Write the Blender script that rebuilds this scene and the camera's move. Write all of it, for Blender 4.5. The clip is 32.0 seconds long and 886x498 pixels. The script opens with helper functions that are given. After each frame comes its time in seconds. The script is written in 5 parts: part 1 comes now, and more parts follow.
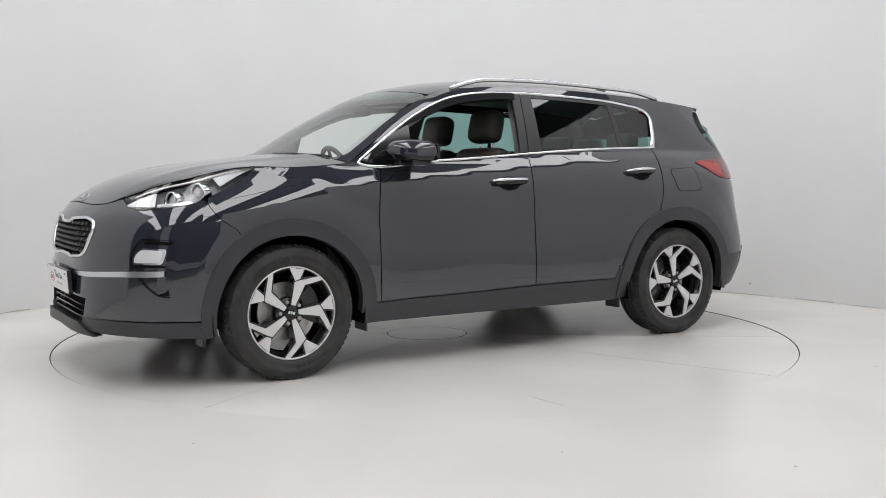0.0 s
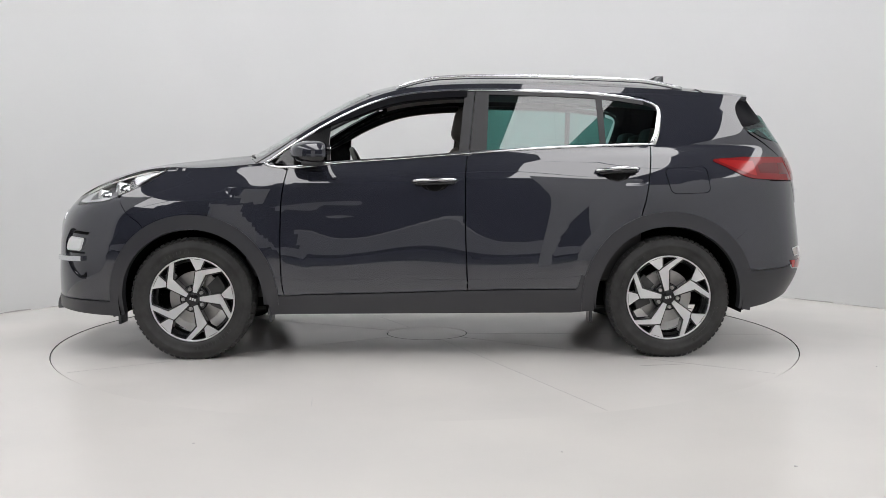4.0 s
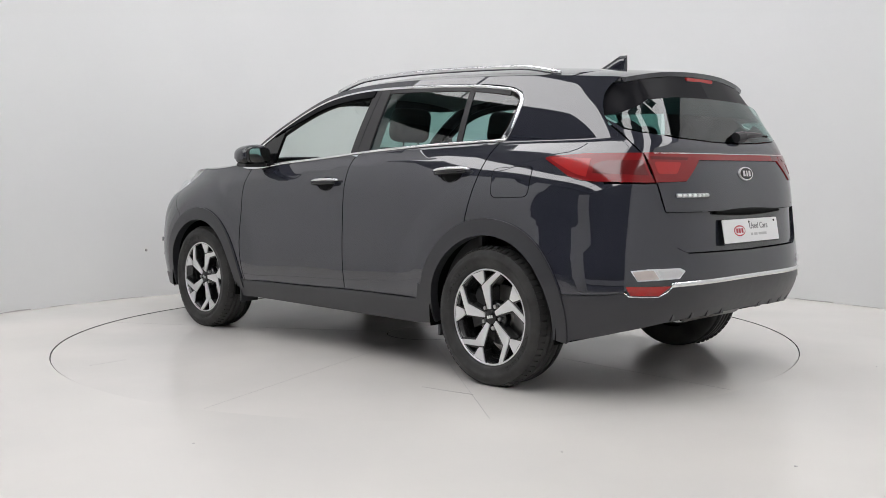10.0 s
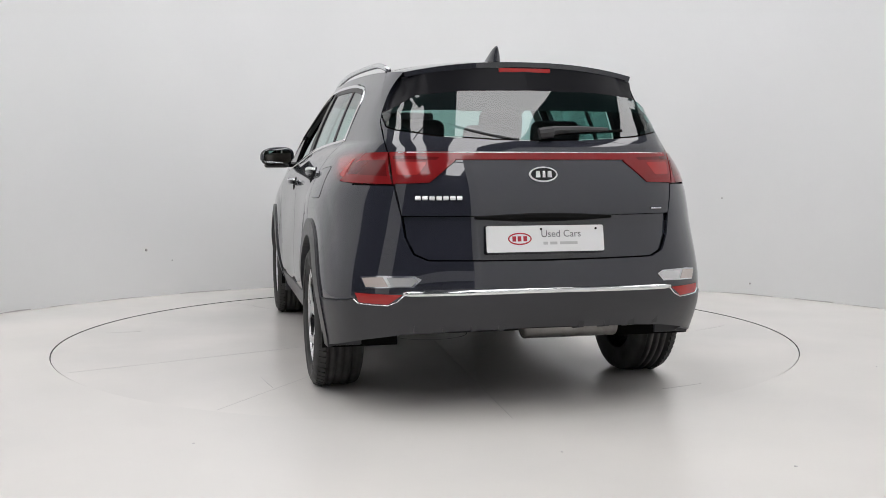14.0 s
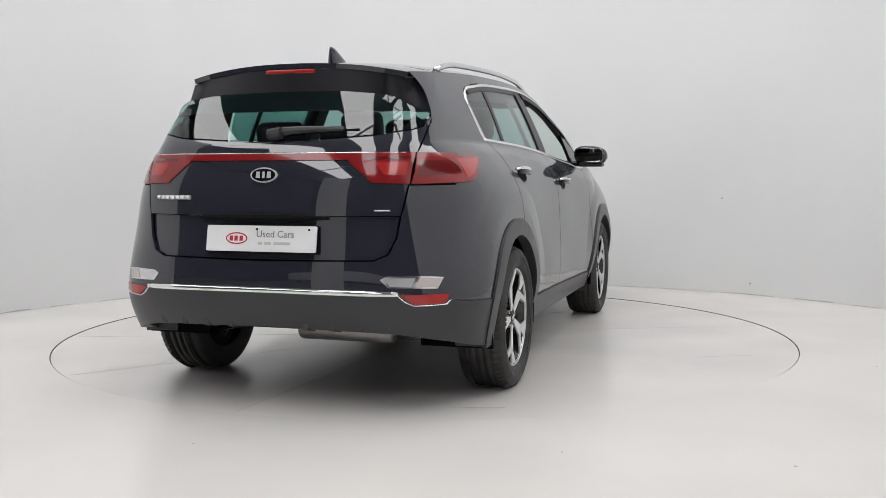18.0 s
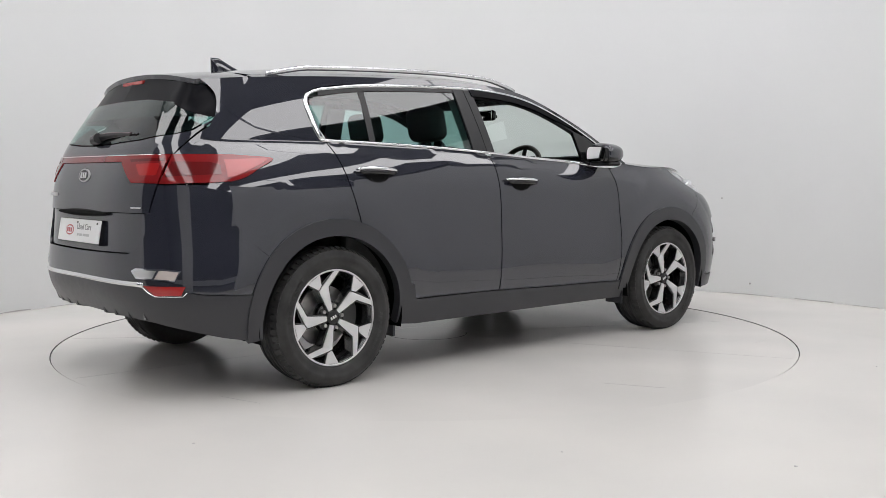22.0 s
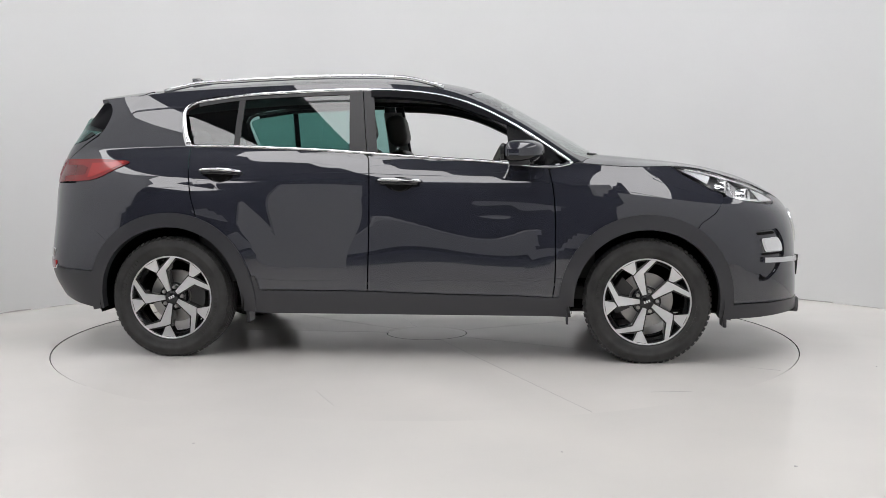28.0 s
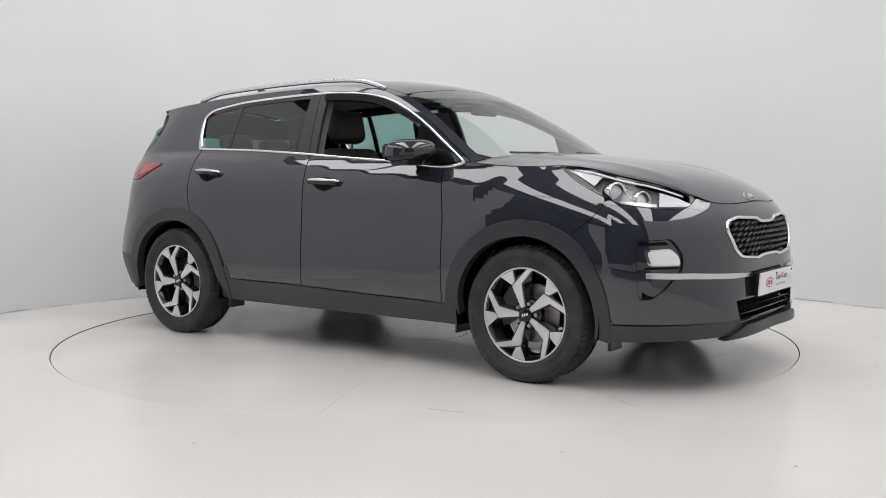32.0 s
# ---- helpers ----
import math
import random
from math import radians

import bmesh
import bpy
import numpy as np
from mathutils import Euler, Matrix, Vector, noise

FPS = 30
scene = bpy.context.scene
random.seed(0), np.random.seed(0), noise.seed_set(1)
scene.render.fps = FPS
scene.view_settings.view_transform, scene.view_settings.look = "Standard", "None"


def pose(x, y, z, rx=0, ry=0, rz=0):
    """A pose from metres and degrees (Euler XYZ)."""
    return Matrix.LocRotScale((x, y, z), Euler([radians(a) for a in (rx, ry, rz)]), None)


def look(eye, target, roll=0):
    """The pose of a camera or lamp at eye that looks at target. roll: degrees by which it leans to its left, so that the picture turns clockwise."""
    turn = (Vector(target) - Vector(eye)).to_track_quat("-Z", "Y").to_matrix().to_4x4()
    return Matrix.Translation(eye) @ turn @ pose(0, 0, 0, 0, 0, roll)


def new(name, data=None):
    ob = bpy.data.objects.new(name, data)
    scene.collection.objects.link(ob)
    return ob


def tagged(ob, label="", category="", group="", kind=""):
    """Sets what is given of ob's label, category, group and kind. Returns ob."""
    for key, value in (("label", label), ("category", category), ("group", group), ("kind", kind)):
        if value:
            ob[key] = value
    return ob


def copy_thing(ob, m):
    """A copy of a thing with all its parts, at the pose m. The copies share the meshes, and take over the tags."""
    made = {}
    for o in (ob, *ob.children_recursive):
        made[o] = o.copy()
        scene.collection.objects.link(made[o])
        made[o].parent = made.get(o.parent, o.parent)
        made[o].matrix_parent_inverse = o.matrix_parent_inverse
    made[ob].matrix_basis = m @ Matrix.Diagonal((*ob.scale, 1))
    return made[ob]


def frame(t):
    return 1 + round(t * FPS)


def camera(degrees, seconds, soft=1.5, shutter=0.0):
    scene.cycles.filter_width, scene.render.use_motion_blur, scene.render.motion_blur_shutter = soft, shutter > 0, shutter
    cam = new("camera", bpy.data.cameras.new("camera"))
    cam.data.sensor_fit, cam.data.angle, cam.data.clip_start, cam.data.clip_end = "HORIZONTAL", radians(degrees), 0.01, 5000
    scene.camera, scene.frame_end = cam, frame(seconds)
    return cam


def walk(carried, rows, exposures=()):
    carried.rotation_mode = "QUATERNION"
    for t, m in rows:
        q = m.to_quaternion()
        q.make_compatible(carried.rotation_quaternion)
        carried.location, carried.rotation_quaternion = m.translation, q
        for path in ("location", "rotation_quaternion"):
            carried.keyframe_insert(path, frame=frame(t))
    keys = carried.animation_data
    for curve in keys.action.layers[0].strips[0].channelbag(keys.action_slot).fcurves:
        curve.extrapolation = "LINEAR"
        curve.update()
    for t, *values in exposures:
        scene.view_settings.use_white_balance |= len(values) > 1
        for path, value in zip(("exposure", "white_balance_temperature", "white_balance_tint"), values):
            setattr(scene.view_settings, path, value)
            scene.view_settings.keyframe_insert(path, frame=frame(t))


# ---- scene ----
cam = camera(48.82, 32.0, soft=0.75)
STILL = look((0, -6.305, 1.037), (0.1059, 0.0, 0.5492), -0.15)
walk(cam, [(0.0, STILL), (32.0, STILL)])

# ---------------------------------------------------------------- light
world = bpy.data.worlds.new("world")
scene.world = world
world.use_nodes = True
wn = world.node_tree.nodes
sky = wn.new("ShaderNodeTexSky")
sky.sky_type, sky.sun_disc, sky.sun_elevation, sky.sun_rotation = "NISHITA", False, radians(38), radians(200)
wn["Background"].inputs[1].default_value = 0.1
world.node_tree.links.new(sky.outputs[0], wn["Background"].inputs[0])
scene.view_settings.exposure = -0.14
SKYLIGHT = 4.85


# ---------------------------------------------------------------- materials
def material(name, colour=(0.5, 0.5, 0.5), rough=0.5, metal=0.0, **more):
    m = bpy.data.materials.new(name)
    m.use_nodes = True
    b = m.node_tree.nodes["Principled BSDF"]
    b.inputs["Base Color"].default_value = (*colour, 1)
    b.inputs["Roughness"].default_value = rough
    b.inputs["Metallic"].default_value = metal
    for k, v in more.items():
        b.inputs[k.replace("_", " ")].default_value = v
    return m


def noise_into(m, scale, lo, hi, socket="Roughness", detail=4.0, stretch=(1, 1, 1), coords="Object"):
    """Vary one value of a material between lo and hi by noise."""
    t = m.node_tree
    b = t.nodes["Principled BSDF"]
    co, mp, nz, rg = (t.nodes.new(n) for n in ("ShaderNodeTexCoord", "ShaderNodeMapping", "ShaderNodeTexNoise", "ShaderNodeMapRange"))
    mp.inputs["Scale"].default_value = stretch
    nz.inputs["Scale"].default_value, nz.inputs["Detail"].default_value = scale, detail
    rg.inputs[1].default_value, rg.inputs[2].default_value = 0.3, 0.7
    rg.inputs[3].default_value, rg.inputs[4].default_value = lo, hi
    t.links.new(co.outputs[coords], mp.inputs[0])
    t.links.new(mp.outputs[0], nz.inputs["Vector"])
    t.links.new(nz.outputs["Fac"], rg.inputs[0])
    t.links.new(rg.outputs[0], b.inputs[socket])
    return m


def colour_noise(m, scale, a, b2, lo=0.35, hi=0.65, detail=5.0, coords="Object"):
    t = m.node_tree
    b = t.nodes["Principled BSDF"]
    co, nz, rp = (t.nodes.new(n) for n in ("ShaderNodeTexCoord", "ShaderNodeTexNoise", "ShaderNodeValToRGB"))
    nz.inputs["Scale"].default_value, nz.inputs["Detail"].default_value = scale, detail
    rp.color_ramp.elements[0].position, rp.color_ramp.elements[1].position = lo, hi
    rp.color_ramp.elements[0].color, rp.color_ramp.elements[1].color = (*a, 1), (*b2, 1)
    t.links.new(co.outputs[coords], nz.inputs["Vector"])
    t.links.new(nz.outputs["Fac"], rp.inputs[0])
    t.links.new(rp.outputs[0], b.inputs["Base Color"])
    return m


def bumped(m, scale, strength, distance=0.002, detail=3.0):
    t = m.node_tree
    co, nz, bp = (t.nodes.new(n) for n in ("ShaderNodeTexCoord", "ShaderNodeTexNoise", "ShaderNodeBump"))
    nz.inputs["Scale"].default_value, nz.inputs["Detail"].default_value = scale, detail
    bp.inputs["Strength"].default_value, bp.inputs["Distance"].default_value = strength, distance
    t.links.new(co.outputs["Object"], nz.inputs["Vector"])
    t.links.new(nz.outputs["Fac"], bp.inputs["Height"])
    t.links.new(bp.outputs[0], t.nodes["Principled BSDF"].inputs["Normal"])
    return m


def glass(name, tint, gloss=1.0, rough=0.0, base=0.06):
    """A thin pane: it lets tinted light through and mirrors more at a slant, alike from both sides."""
    m = bpy.data.materials.new(name)
    m.use_nodes = True
    t = m.node_tree
    t.nodes.remove(t.nodes["Principled BSDF"])
    tr, gl, mx, lw, pw, ma = (t.nodes.new(n) for n in ("ShaderNodeBsdfTransparent", "ShaderNodeBsdfGlossy", "ShaderNodeMixShader", "ShaderNodeLayerWeight", "ShaderNodeMath", "ShaderNodeMath"))
    tr.inputs[0].default_value = (*tint, 1)
    gl.inputs[0].default_value = (gloss, gloss, gloss, 1)
    gl.inputs["Roughness"].default_value = rough
    lw.inputs[0].default_value = 0.5
    pw.operation, ma.operation = "POWER", "MULTIPLY_ADD"
    pw.inputs[1].default_value = 5.0
    ma.inputs[1].default_value, ma.inputs[2].default_value = 0.90, base
    t.links.new(lw.outputs["Facing"], pw.inputs[0])
    t.links.new(pw.outputs[0], ma.inputs[0])
    t.links.new(ma.outputs[0], mx.inputs[0])
    t.links.new(tr.outputs[0], mx.inputs[1])
    t.links.new(gl.outputs[0], mx.inputs[2])
    t.links.new(mx.outputs[0], t.nodes["Material Output"].inputs[0])
    return m


def glowing(name, colour, strength):
    m = bpy.data.materials.new(name)
    m.use_nodes = True
    b = m.node_tree.nodes["Principled BSDF"]
    b.inputs["Base Color"].default_value = (0.8, 0.8, 0.8, 1)
    b.inputs["Emission Color"].default_value = (*colour, 1)
    b.inputs["Emission Strength"].default_value = strength
    return m


PAINT = material("black_metallic_paint", (0.0195, 0.0213, 0.0318), 0.40, 0.0, Coat_Weight=1.0, Coat_Roughness=0.008, Coat_IOR=1.80, Specular_IOR_Level=0.06)
CLADDING = noise_into(material("textured_black_plastic", (0.033, 0.0335, 0.0385), 0.36), 30, 0.34, 0.39)
TRIM = material("gloss_black_trim", (0.008, 0.008, 0.009), 0.12)
SATIN = material("satin_black_trim", (0.02, 0.02, 0.022), 0.4)
DARK = material("matt_black", (0.005, 0.005, 0.005), 0.8, Specular_IOR_Level=0.12)
CHROME = material("chrome", (0.82, 0.83, 0.84), 0.07, 1.0)
SATIN_METAL = material("satin_metal", (0.74, 0.75, 0.76), 0.27, 1.0)
ALLOY = material("machined_alloy", (0.78, 0.78, 0.79), 0.30, 0.85)
ALLOY_BLACK = material("gloss_black_alloy", (0.012, 0.012, 0.013), 0.2, 0.0, Coat_Weight=0.6)
RUBBER = colour_noise(noise_into(material("tyre_rubber", (0.03, 0.03, 0.03), 0.7), 14, 0.55, 0.8), 9, (0.020, 0.020, 0.020), (0.036, 0.0355, 0.035))
STEEL = noise_into(material("brake_steel", (0.42, 0.41, 0.40), 0.4, 1.0), 50, 0.3, 0.5)
IRON = material("cast_iron", (0.09, 0.09, 0.09), 0.6, 0.5)
TINT = glass("privacy_glass", (0.29, 0.50, 0.47), base=0.075)
CLEAR = glass("windscreen_glass", (0.80, 0.88, 0.85))
LENS = glass("clear_lens", (0.95, 0.955, 0.96), base=0.03)
LEATHER = bumped(noise_into(material("dark_leather", (0.06, 0.054, 0.048), 0.5), 25, 0.42, 0.6), 260, 0.25, 0.001)
HEADLINER = material("grey_headliner", (0.35, 0.34, 0.33), 0.95)
DASH = bumped(material("dashboard_plastic", (0.025, 0.025, 0.026), 0.6), 400, 0.2, 0.0006)
RED_LENS = material("red_lamp_lens", (0.22, 0.012, 0.014), 0.10, 0.0, Coat_Weight=0.5, Specular_IOR_Level=0.3)
RED_DEEP = material("deep_red_lamp", (0.12, 0.007, 0.008), 0.1, 0.0, Coat_Weight=0.5)
RED_BRIGHT = material("bright_red_lamp", (0.38, 0.016, 0.016), 0.15, 0.0, Coat_Weight=0.5)
AMBER = material("amber_lamp", (0.52, 0.46, 0.43), 0.15, 0.0, Coat_Weight=1.0)
BRIGHT = material("bright_badge_metal", (0.80, 0.80, 0.80), 0.32, 0.65)
CLEAR_INNER = material("clear_reflector", (0.80, 0.81, 0.82), 0.32, 0.30)
HOUSING = material("grey_lamp_housing", (0.26, 0.26, 0.27), 0.30, 0.45)
REFLECTOR = material("lamp_reflector", (0.85, 0.86, 0.88), 0.12, 1.0)
WHITE_PLATE = material("white_plate", (0.82, 0.82, 0.82), 0.3)
PLATE_RED = material("dark_red_print", (0.45, 0.02, 0.04), 0.4)
PLATE_GREY = material("grey_print", (0.18, 0.18, 0.19), 0.5)
PLATE_PALE = material("pale_grey_print", (0.52, 0.52, 0.52), 0.5)
UNDERSIDE = material("satin_black_spoiler_underside", (0.004, 0.004, 0.006), 0.35, Specular_IOR_Level=0.08)
UNDER = material("underbody_black", (0.02, 0.02, 0.02), 0.75)
GALV = noise_into(material("exhaust_steel", (0.3, 0.29, 0.28), 0.5, 1.0), 30, 0.35, 0.6)

FLOOR = colour_noise(noise_into(material("white_gloss_floor", (0.74, 0.72, 0.69), 0.25, Specular_IOR_Level=0.32), 0.8, 0.19, 0.26, detail=3), 0.9, (0.685, 0.668, 0.642), (0.735, 0.712, 0.678))
WALL = colour_noise(material("white_painted_wall", (0.78, 0.79, 0.79), 0.55), 0.7, (0.735, 0.742, 0.742), (0.765, 0.77, 0.768))
DISC = colour_noise(noise_into(material("turntable_white_floor", (0.73, 0.71, 0.68), 0.25, Specular_IOR_Level=0.32), 1.2, 0.17, 0.25, detail=3), 1.1, (0.68, 0.662, 0.637), (0.73, 0.706, 0.674))
GAP = material("dark_gap", (0.02, 0.02, 0.02), 0.8)
STREAK = material("grey_tyre_scuff", (0.36, 0.35, 0.34), 0.4)
HALL = colour_noise(material("dark_hall_wall", (0.05, 0.05, 0.055), 0.8), 1.5, (0.045, 0.047, 0.055), (0.075, 0.078, 0.09))
ROOF_DARK = colour_noise(material("grey_roof_sheet", (0.42, 0.42, 0.44), 0.6), 0.6, (0.40, 0.405, 0.425), (0.45, 0.455, 0.475))
CONCRETE = colour_noise(material("dark_hall_floor", (0.06, 0.06, 0.06), 0.6), 2.0, (0.05, 0.052, 0.058), (0.085, 0.088, 0.095))
SKYGLOW = glowing("daylit_skylight", (1.0, 0.985, 0.995), SKYLIGHT)


# ---------------------------------------------------------------- mesh helpers
def link_mesh(name, me, mat, parent=None, label="", smooth=True):
    me.materials.append(mat)
    for p in me.polygons:
        p.use_smooth = smooth
    ob = new(name, me)
    if parent is not None:
        ob.parent = parent
    if label:
        ob["label"] = label
    return ob


def part(name, bm, mat, parent=None, label="", smooth=False):
    me = bpy.data.meshes.new(name)
    bm.to_mesh(me)
    bm.free()
    return link_mesh(name, me, mat, parent, label, smooth)


def box(bm, x0, x1, y0, y1, z0, z1, bevel=0.0, m=None, seg=2):
    vs = bmesh.ops.create_cube(bm, size=1)["verts"]
    bmesh.ops.scale(bm, vec=(x1 - x0, y1 - y0, z1 - z0), verts=vs)
    bmesh.ops.translate(bm, vec=((x0 + x1) / 2, (y0 + y1) / 2, (z0 + z1) / 2), verts=vs)
    if bevel:
        es = list({e for v in vs for e in v.link_edges})
        r = bmesh.ops.bevel(bm, geom=es, offset=bevel, segments=seg, affect="EDGES", profile=0.5)
        vs = list({v for f in r["faces"] for v in f.verts} | {v for v in vs if v.is_valid})
    if m is not None:
        bmesh.ops.transform(bm, matrix=m, verts=[v for v in vs if v.is_valid])
    return bm


def revolve(profile, n=48, axis="y"):
    """A turned body: profile of (radius, along-axis) pairs, closed on itself when asked by the caller."""
    bm = bmesh.new()
    rings = []
    for r, a in profile:
        ring = []
        for i in range(n):
            t = 2 * math.pi * i / n
            c, s = r * math.cos(t), r * math.sin(t)
            ring.append(bm.verts.new((c, a, s) if axis == "y" else (c, s, a) if axis == "z" else (a, c, s)))
        rings.append(ring)
    for p, q in zip(rings, rings[1:]):
        for i in range(n):
            j = (i + 1) % n
            bm.faces.new((p[i], p[j], q[j], q[i]))
    bmesh.ops.recalc_face_normals(bm, faces=bm.faces)
    return bm


def tube(points, radius, n=8, flat=1.0, closed=False, taper=True):
    """A rod along a polyline; flat squeezes it across its local second axis."""
    bm = bmesh.new()
    pts = [Vector(p) for p in points]
    rings = []
    up = Vector((0, 0, 1))
    m = len(pts)
    for i, p in enumerate(pts):
        a, b = (pts[(i - 1) % m], pts[(i + 1) % m]) if closed else (pts[max(i - 1, 0)], pts[min(i + 1, m - 1)])
        d = (b - a).normalized()
        side = d.cross(up)
        side = side.normalized() if side.length > 1e-4 else Vector((0, 1, 0))
        top = side.cross(d).normalized()
        rad = radius(i / (m - 1)) if callable(radius) else radius
        rings.append([bm.verts.new(p + side * math.cos(2 * math.pi * k / n) * rad + top * math.sin(2 * math.pi * k / n) * rad * flat) for k in range(n)])
    pairs = list(zip(rings, rings[1:])) + ([(rings[-1], rings[0])] if closed else [])
    for p, q in pairs:
        for k in range(n):
            bm.faces.new((p[k], p[(k + 1) % n], q[(k + 1) % n], q[k]))
    if not closed:
        bm.faces.new(rings[0])
        bm.faces.new(rings[-1])
    bmesh.ops.recalc_face_normals(bm, faces=bm.faces)
    return bm


def prism(poly, h0, h1, place=lambda a, b, h: (a, b, h)):
    """A flat outline drawn out between two heights."""
    bm = bmesh.new()
    lo = [bm.verts.new(place(a, b, h0)) for a, b in poly]
    hi = [bm.verts.new(place(a, b, h1)) for a, b in poly]
    bm.faces.new(lo[::-1])
    bm.faces.new(hi)
    n = len(poly)
    for i in range(n):
        j = (i + 1) % n
        bm.faces.new((lo[i], lo[j], hi[j], hi[i]))
    bmesh.ops.recalc_face_normals(bm, faces=bm.faces)
    return bm


def mirrored(ob, name=None):
    """The same part on the car's other side."""
    me = ob.data.copy()
    co = np.empty(len(me.vertices) * 3)
    me.vertices.foreach_get("co", co)
    co = co.reshape(-1, 3)
    co[:, 1] *= -1
    me.vertices.foreach_set("co", co.ravel())
    me.flip_normals()
    other = new(name or ob.name.split(".")[0], me)
    other.parent = ob.parent
    if "label" in ob:
        other["label"] = ob["label"]
    return other


# ---------------------------------------------------------------- the room
BOOTH = (0.15, -0.9, 3.8)          # centre x, y and radius of the round booth
RING = 2.282
W_TOP, W_SIDE = 4.7, 3.5      # the wall is lower towards its open side


def ring_sheet(r0, r1, n=128, z=0.0, centre=(0, 0), down=0.0):
    bm = bmesh.new()
    a = [bm.verts.new((centre[0] + r0 * math.cos(2 * math.pi * i / n), centre[1] + r0 * math.sin(2 * math.pi * i / n), z)) for i in range(n)]
    b = [bm.verts.new((centre[0] + r1 * math.cos(2 * math.pi * i / n), centre[1] + r1 * math.sin(2 * math.pi * i / n), z)) for i in range(n)]
    for i in range(n):
        j = (i + 1) % n
        bm.faces.new((a[i], b[i], b[j], a[j]))
    if down:
        c = [bm.verts.new((v.co.x, v.co.y, z - down)) for v in a]
        for i in range(n):
            j = (i + 1) % n
            bm.faces.new((a[i], a[j], c[j], c[i]))
    return bm


floor = part("floor", ring_sheet(RING + 0.003, 5.7, z=0.003), FLOOR)
tagged(floor, "glossy off-white painted studio floor with faint scuffs", "floor", kind="structure")
hall_floor = part("floor_hall", ring_sheet(5.68, 22.0, n=64, z=-0.004), CONCRETE)
tagged(hall_floor, "dark sealed concrete floor of the hall outside the studio", "floor", kind="structure")
# the floor's cut edge, coloured dark for the shade in the turntable gap
edge_bm = bmesh.new()
ea = [edge_bm.verts.new((math.cos(2 * math.pi * i / 128) * (RING + 0.003), math.sin(2 * math.pi * i / 128) * (RING + 0.003), 0.0025)) for i in range(128)]
eb = [edge_bm.verts.new((v.co.x, v.co.y, -0.028)) for v in ea]
for i in range(128):
    edge_bm.faces.new((ea[i], ea[(i + 1) % 128], eb[(i + 1) % 128], eb[i]))
tagged(part("trim_pit", edge_bm, GAP), "edge of the turntable pit, coloured dark as the gap's shade", "edge", kind="structure")
pit = part("turntable_pit", ring_sheet(0.0001, RING + 0.02, z=-0.028), GAP)
tagged(pit, "dark gap round the turntable", "gap", kind="structure")

table = new("turntable")
tagged(table, "round off-white turntable set flush in the floor", "turntable")
part("plate", ring_sheet(0.262, RING - 0.003, down=0.03), DISC, table)
rim_bm = bmesh.new()
n_ = 128
va = [rim_bm.verts.new((math.cos(2 * math.pi * i / n_) * (RING - 0.003), math.sin(2 * math.pi * i / n_) * (RING - 0.003), 0)) for i in range(n_)]
vb = [rim_bm.verts.new((v.co.x, v.co.y, -0.026)) for v in va]
for i in range(n_):
    rim_bm.faces.new((va[i], vb[i], vb[(i + 1) % n_], va[(i + 1) % n_]))
part("rim", rim_bm, DISC, table)
part("centre_cover", ring_sheet(0.0001, 0.254, n=64), DISC, table, "round cover plate in the middle of the turntable")
part("cover_gap", ring_sheet(0.253, 0.263, n=64, z=-0.004), GAP, table)

# round wall, open towards the camera
def booth_wall():
    bm = bmesh.new()
    cx, cy, r = BOOTH
    n = 96
    a0, a1 = radians(-77), radians(207)     # the open side lies between, towards the camera and to its left
    rows = []
    for i in range(n + 1):
        a = a0 + (a1 - a0) * i / n
        h = W_TOP if radians(22) < a < radians(158) else W_SIDE
        rows.append([bm.verts.new((cx + q * math.cos(a), cy + q * math.sin(a), z)) for q, z in ((r, 0.0), (r, h), (r + 0.08, h), (r + 0.08, 0.0))])
    for p, q in zip(rows, rows[1:]):
        for k in range(3):
            bm.faces.new((p[k], q[k], q[k + 1], p[k + 1]))
    bm.faces.new(rows[0])
    bm.faces.new(rows[-1])
    bmesh.ops.recalc_face_normals(bm, faces=bm.faces)
    return bm


wall = part("wall_round", booth_wall(), WALL, smooth=True)
tagged(wall, "curved white painted studio wall", "wall", kind="structure")


def wall_leaf(a0, a1, h):
    """A short free-standing piece of the round wall in its open side."""
    cx, cy, r = BOOTH
    bm = bmesh.new()
    rows = []
    for i in range(9):
        a = radians(a0 + (a1 - a0) * i / 8)
        rows.append([bm.verts.new((cx + q * math.cos(a), cy + q * math.sin(a), z)) for q, z in ((r, 0.003), (r, h), (r + 0.08, h), (r + 0.08, 0.003))])
    for p, q in zip(rows, rows[1:]):
        for k in range(3):
            bm.faces.new((p[k], q[k], q[k + 1], p[k + 1]))
    bm.faces.new(rows[0])
    bm.faces.new(rows[-1])
    bmesh.ops.recalc_face_normals(bm, faces=bm.faces)
    return bm


tagged(part("wall_leaf", wall_leaf(235, 245, 2.3), WALL), "free-standing white panel beside the open side of the studio", "wall", kind="structure")
barrier = part("wall_low", box(bmesh.new(), -9.0, 6.0, -10.6, -10.45, 0.42, 1.15, 0.02), WALL)
tagged(barrier, "low pale partition far back in the hall", "partition", kind="structure")
for x in (-8.5, -4.0, 0.5, 5.5):
    part("foot", box(bmesh.new(), x - 0.05, x + 0.05, -10.58, -10.47, -0.004, 0.43), HALL, barrier)

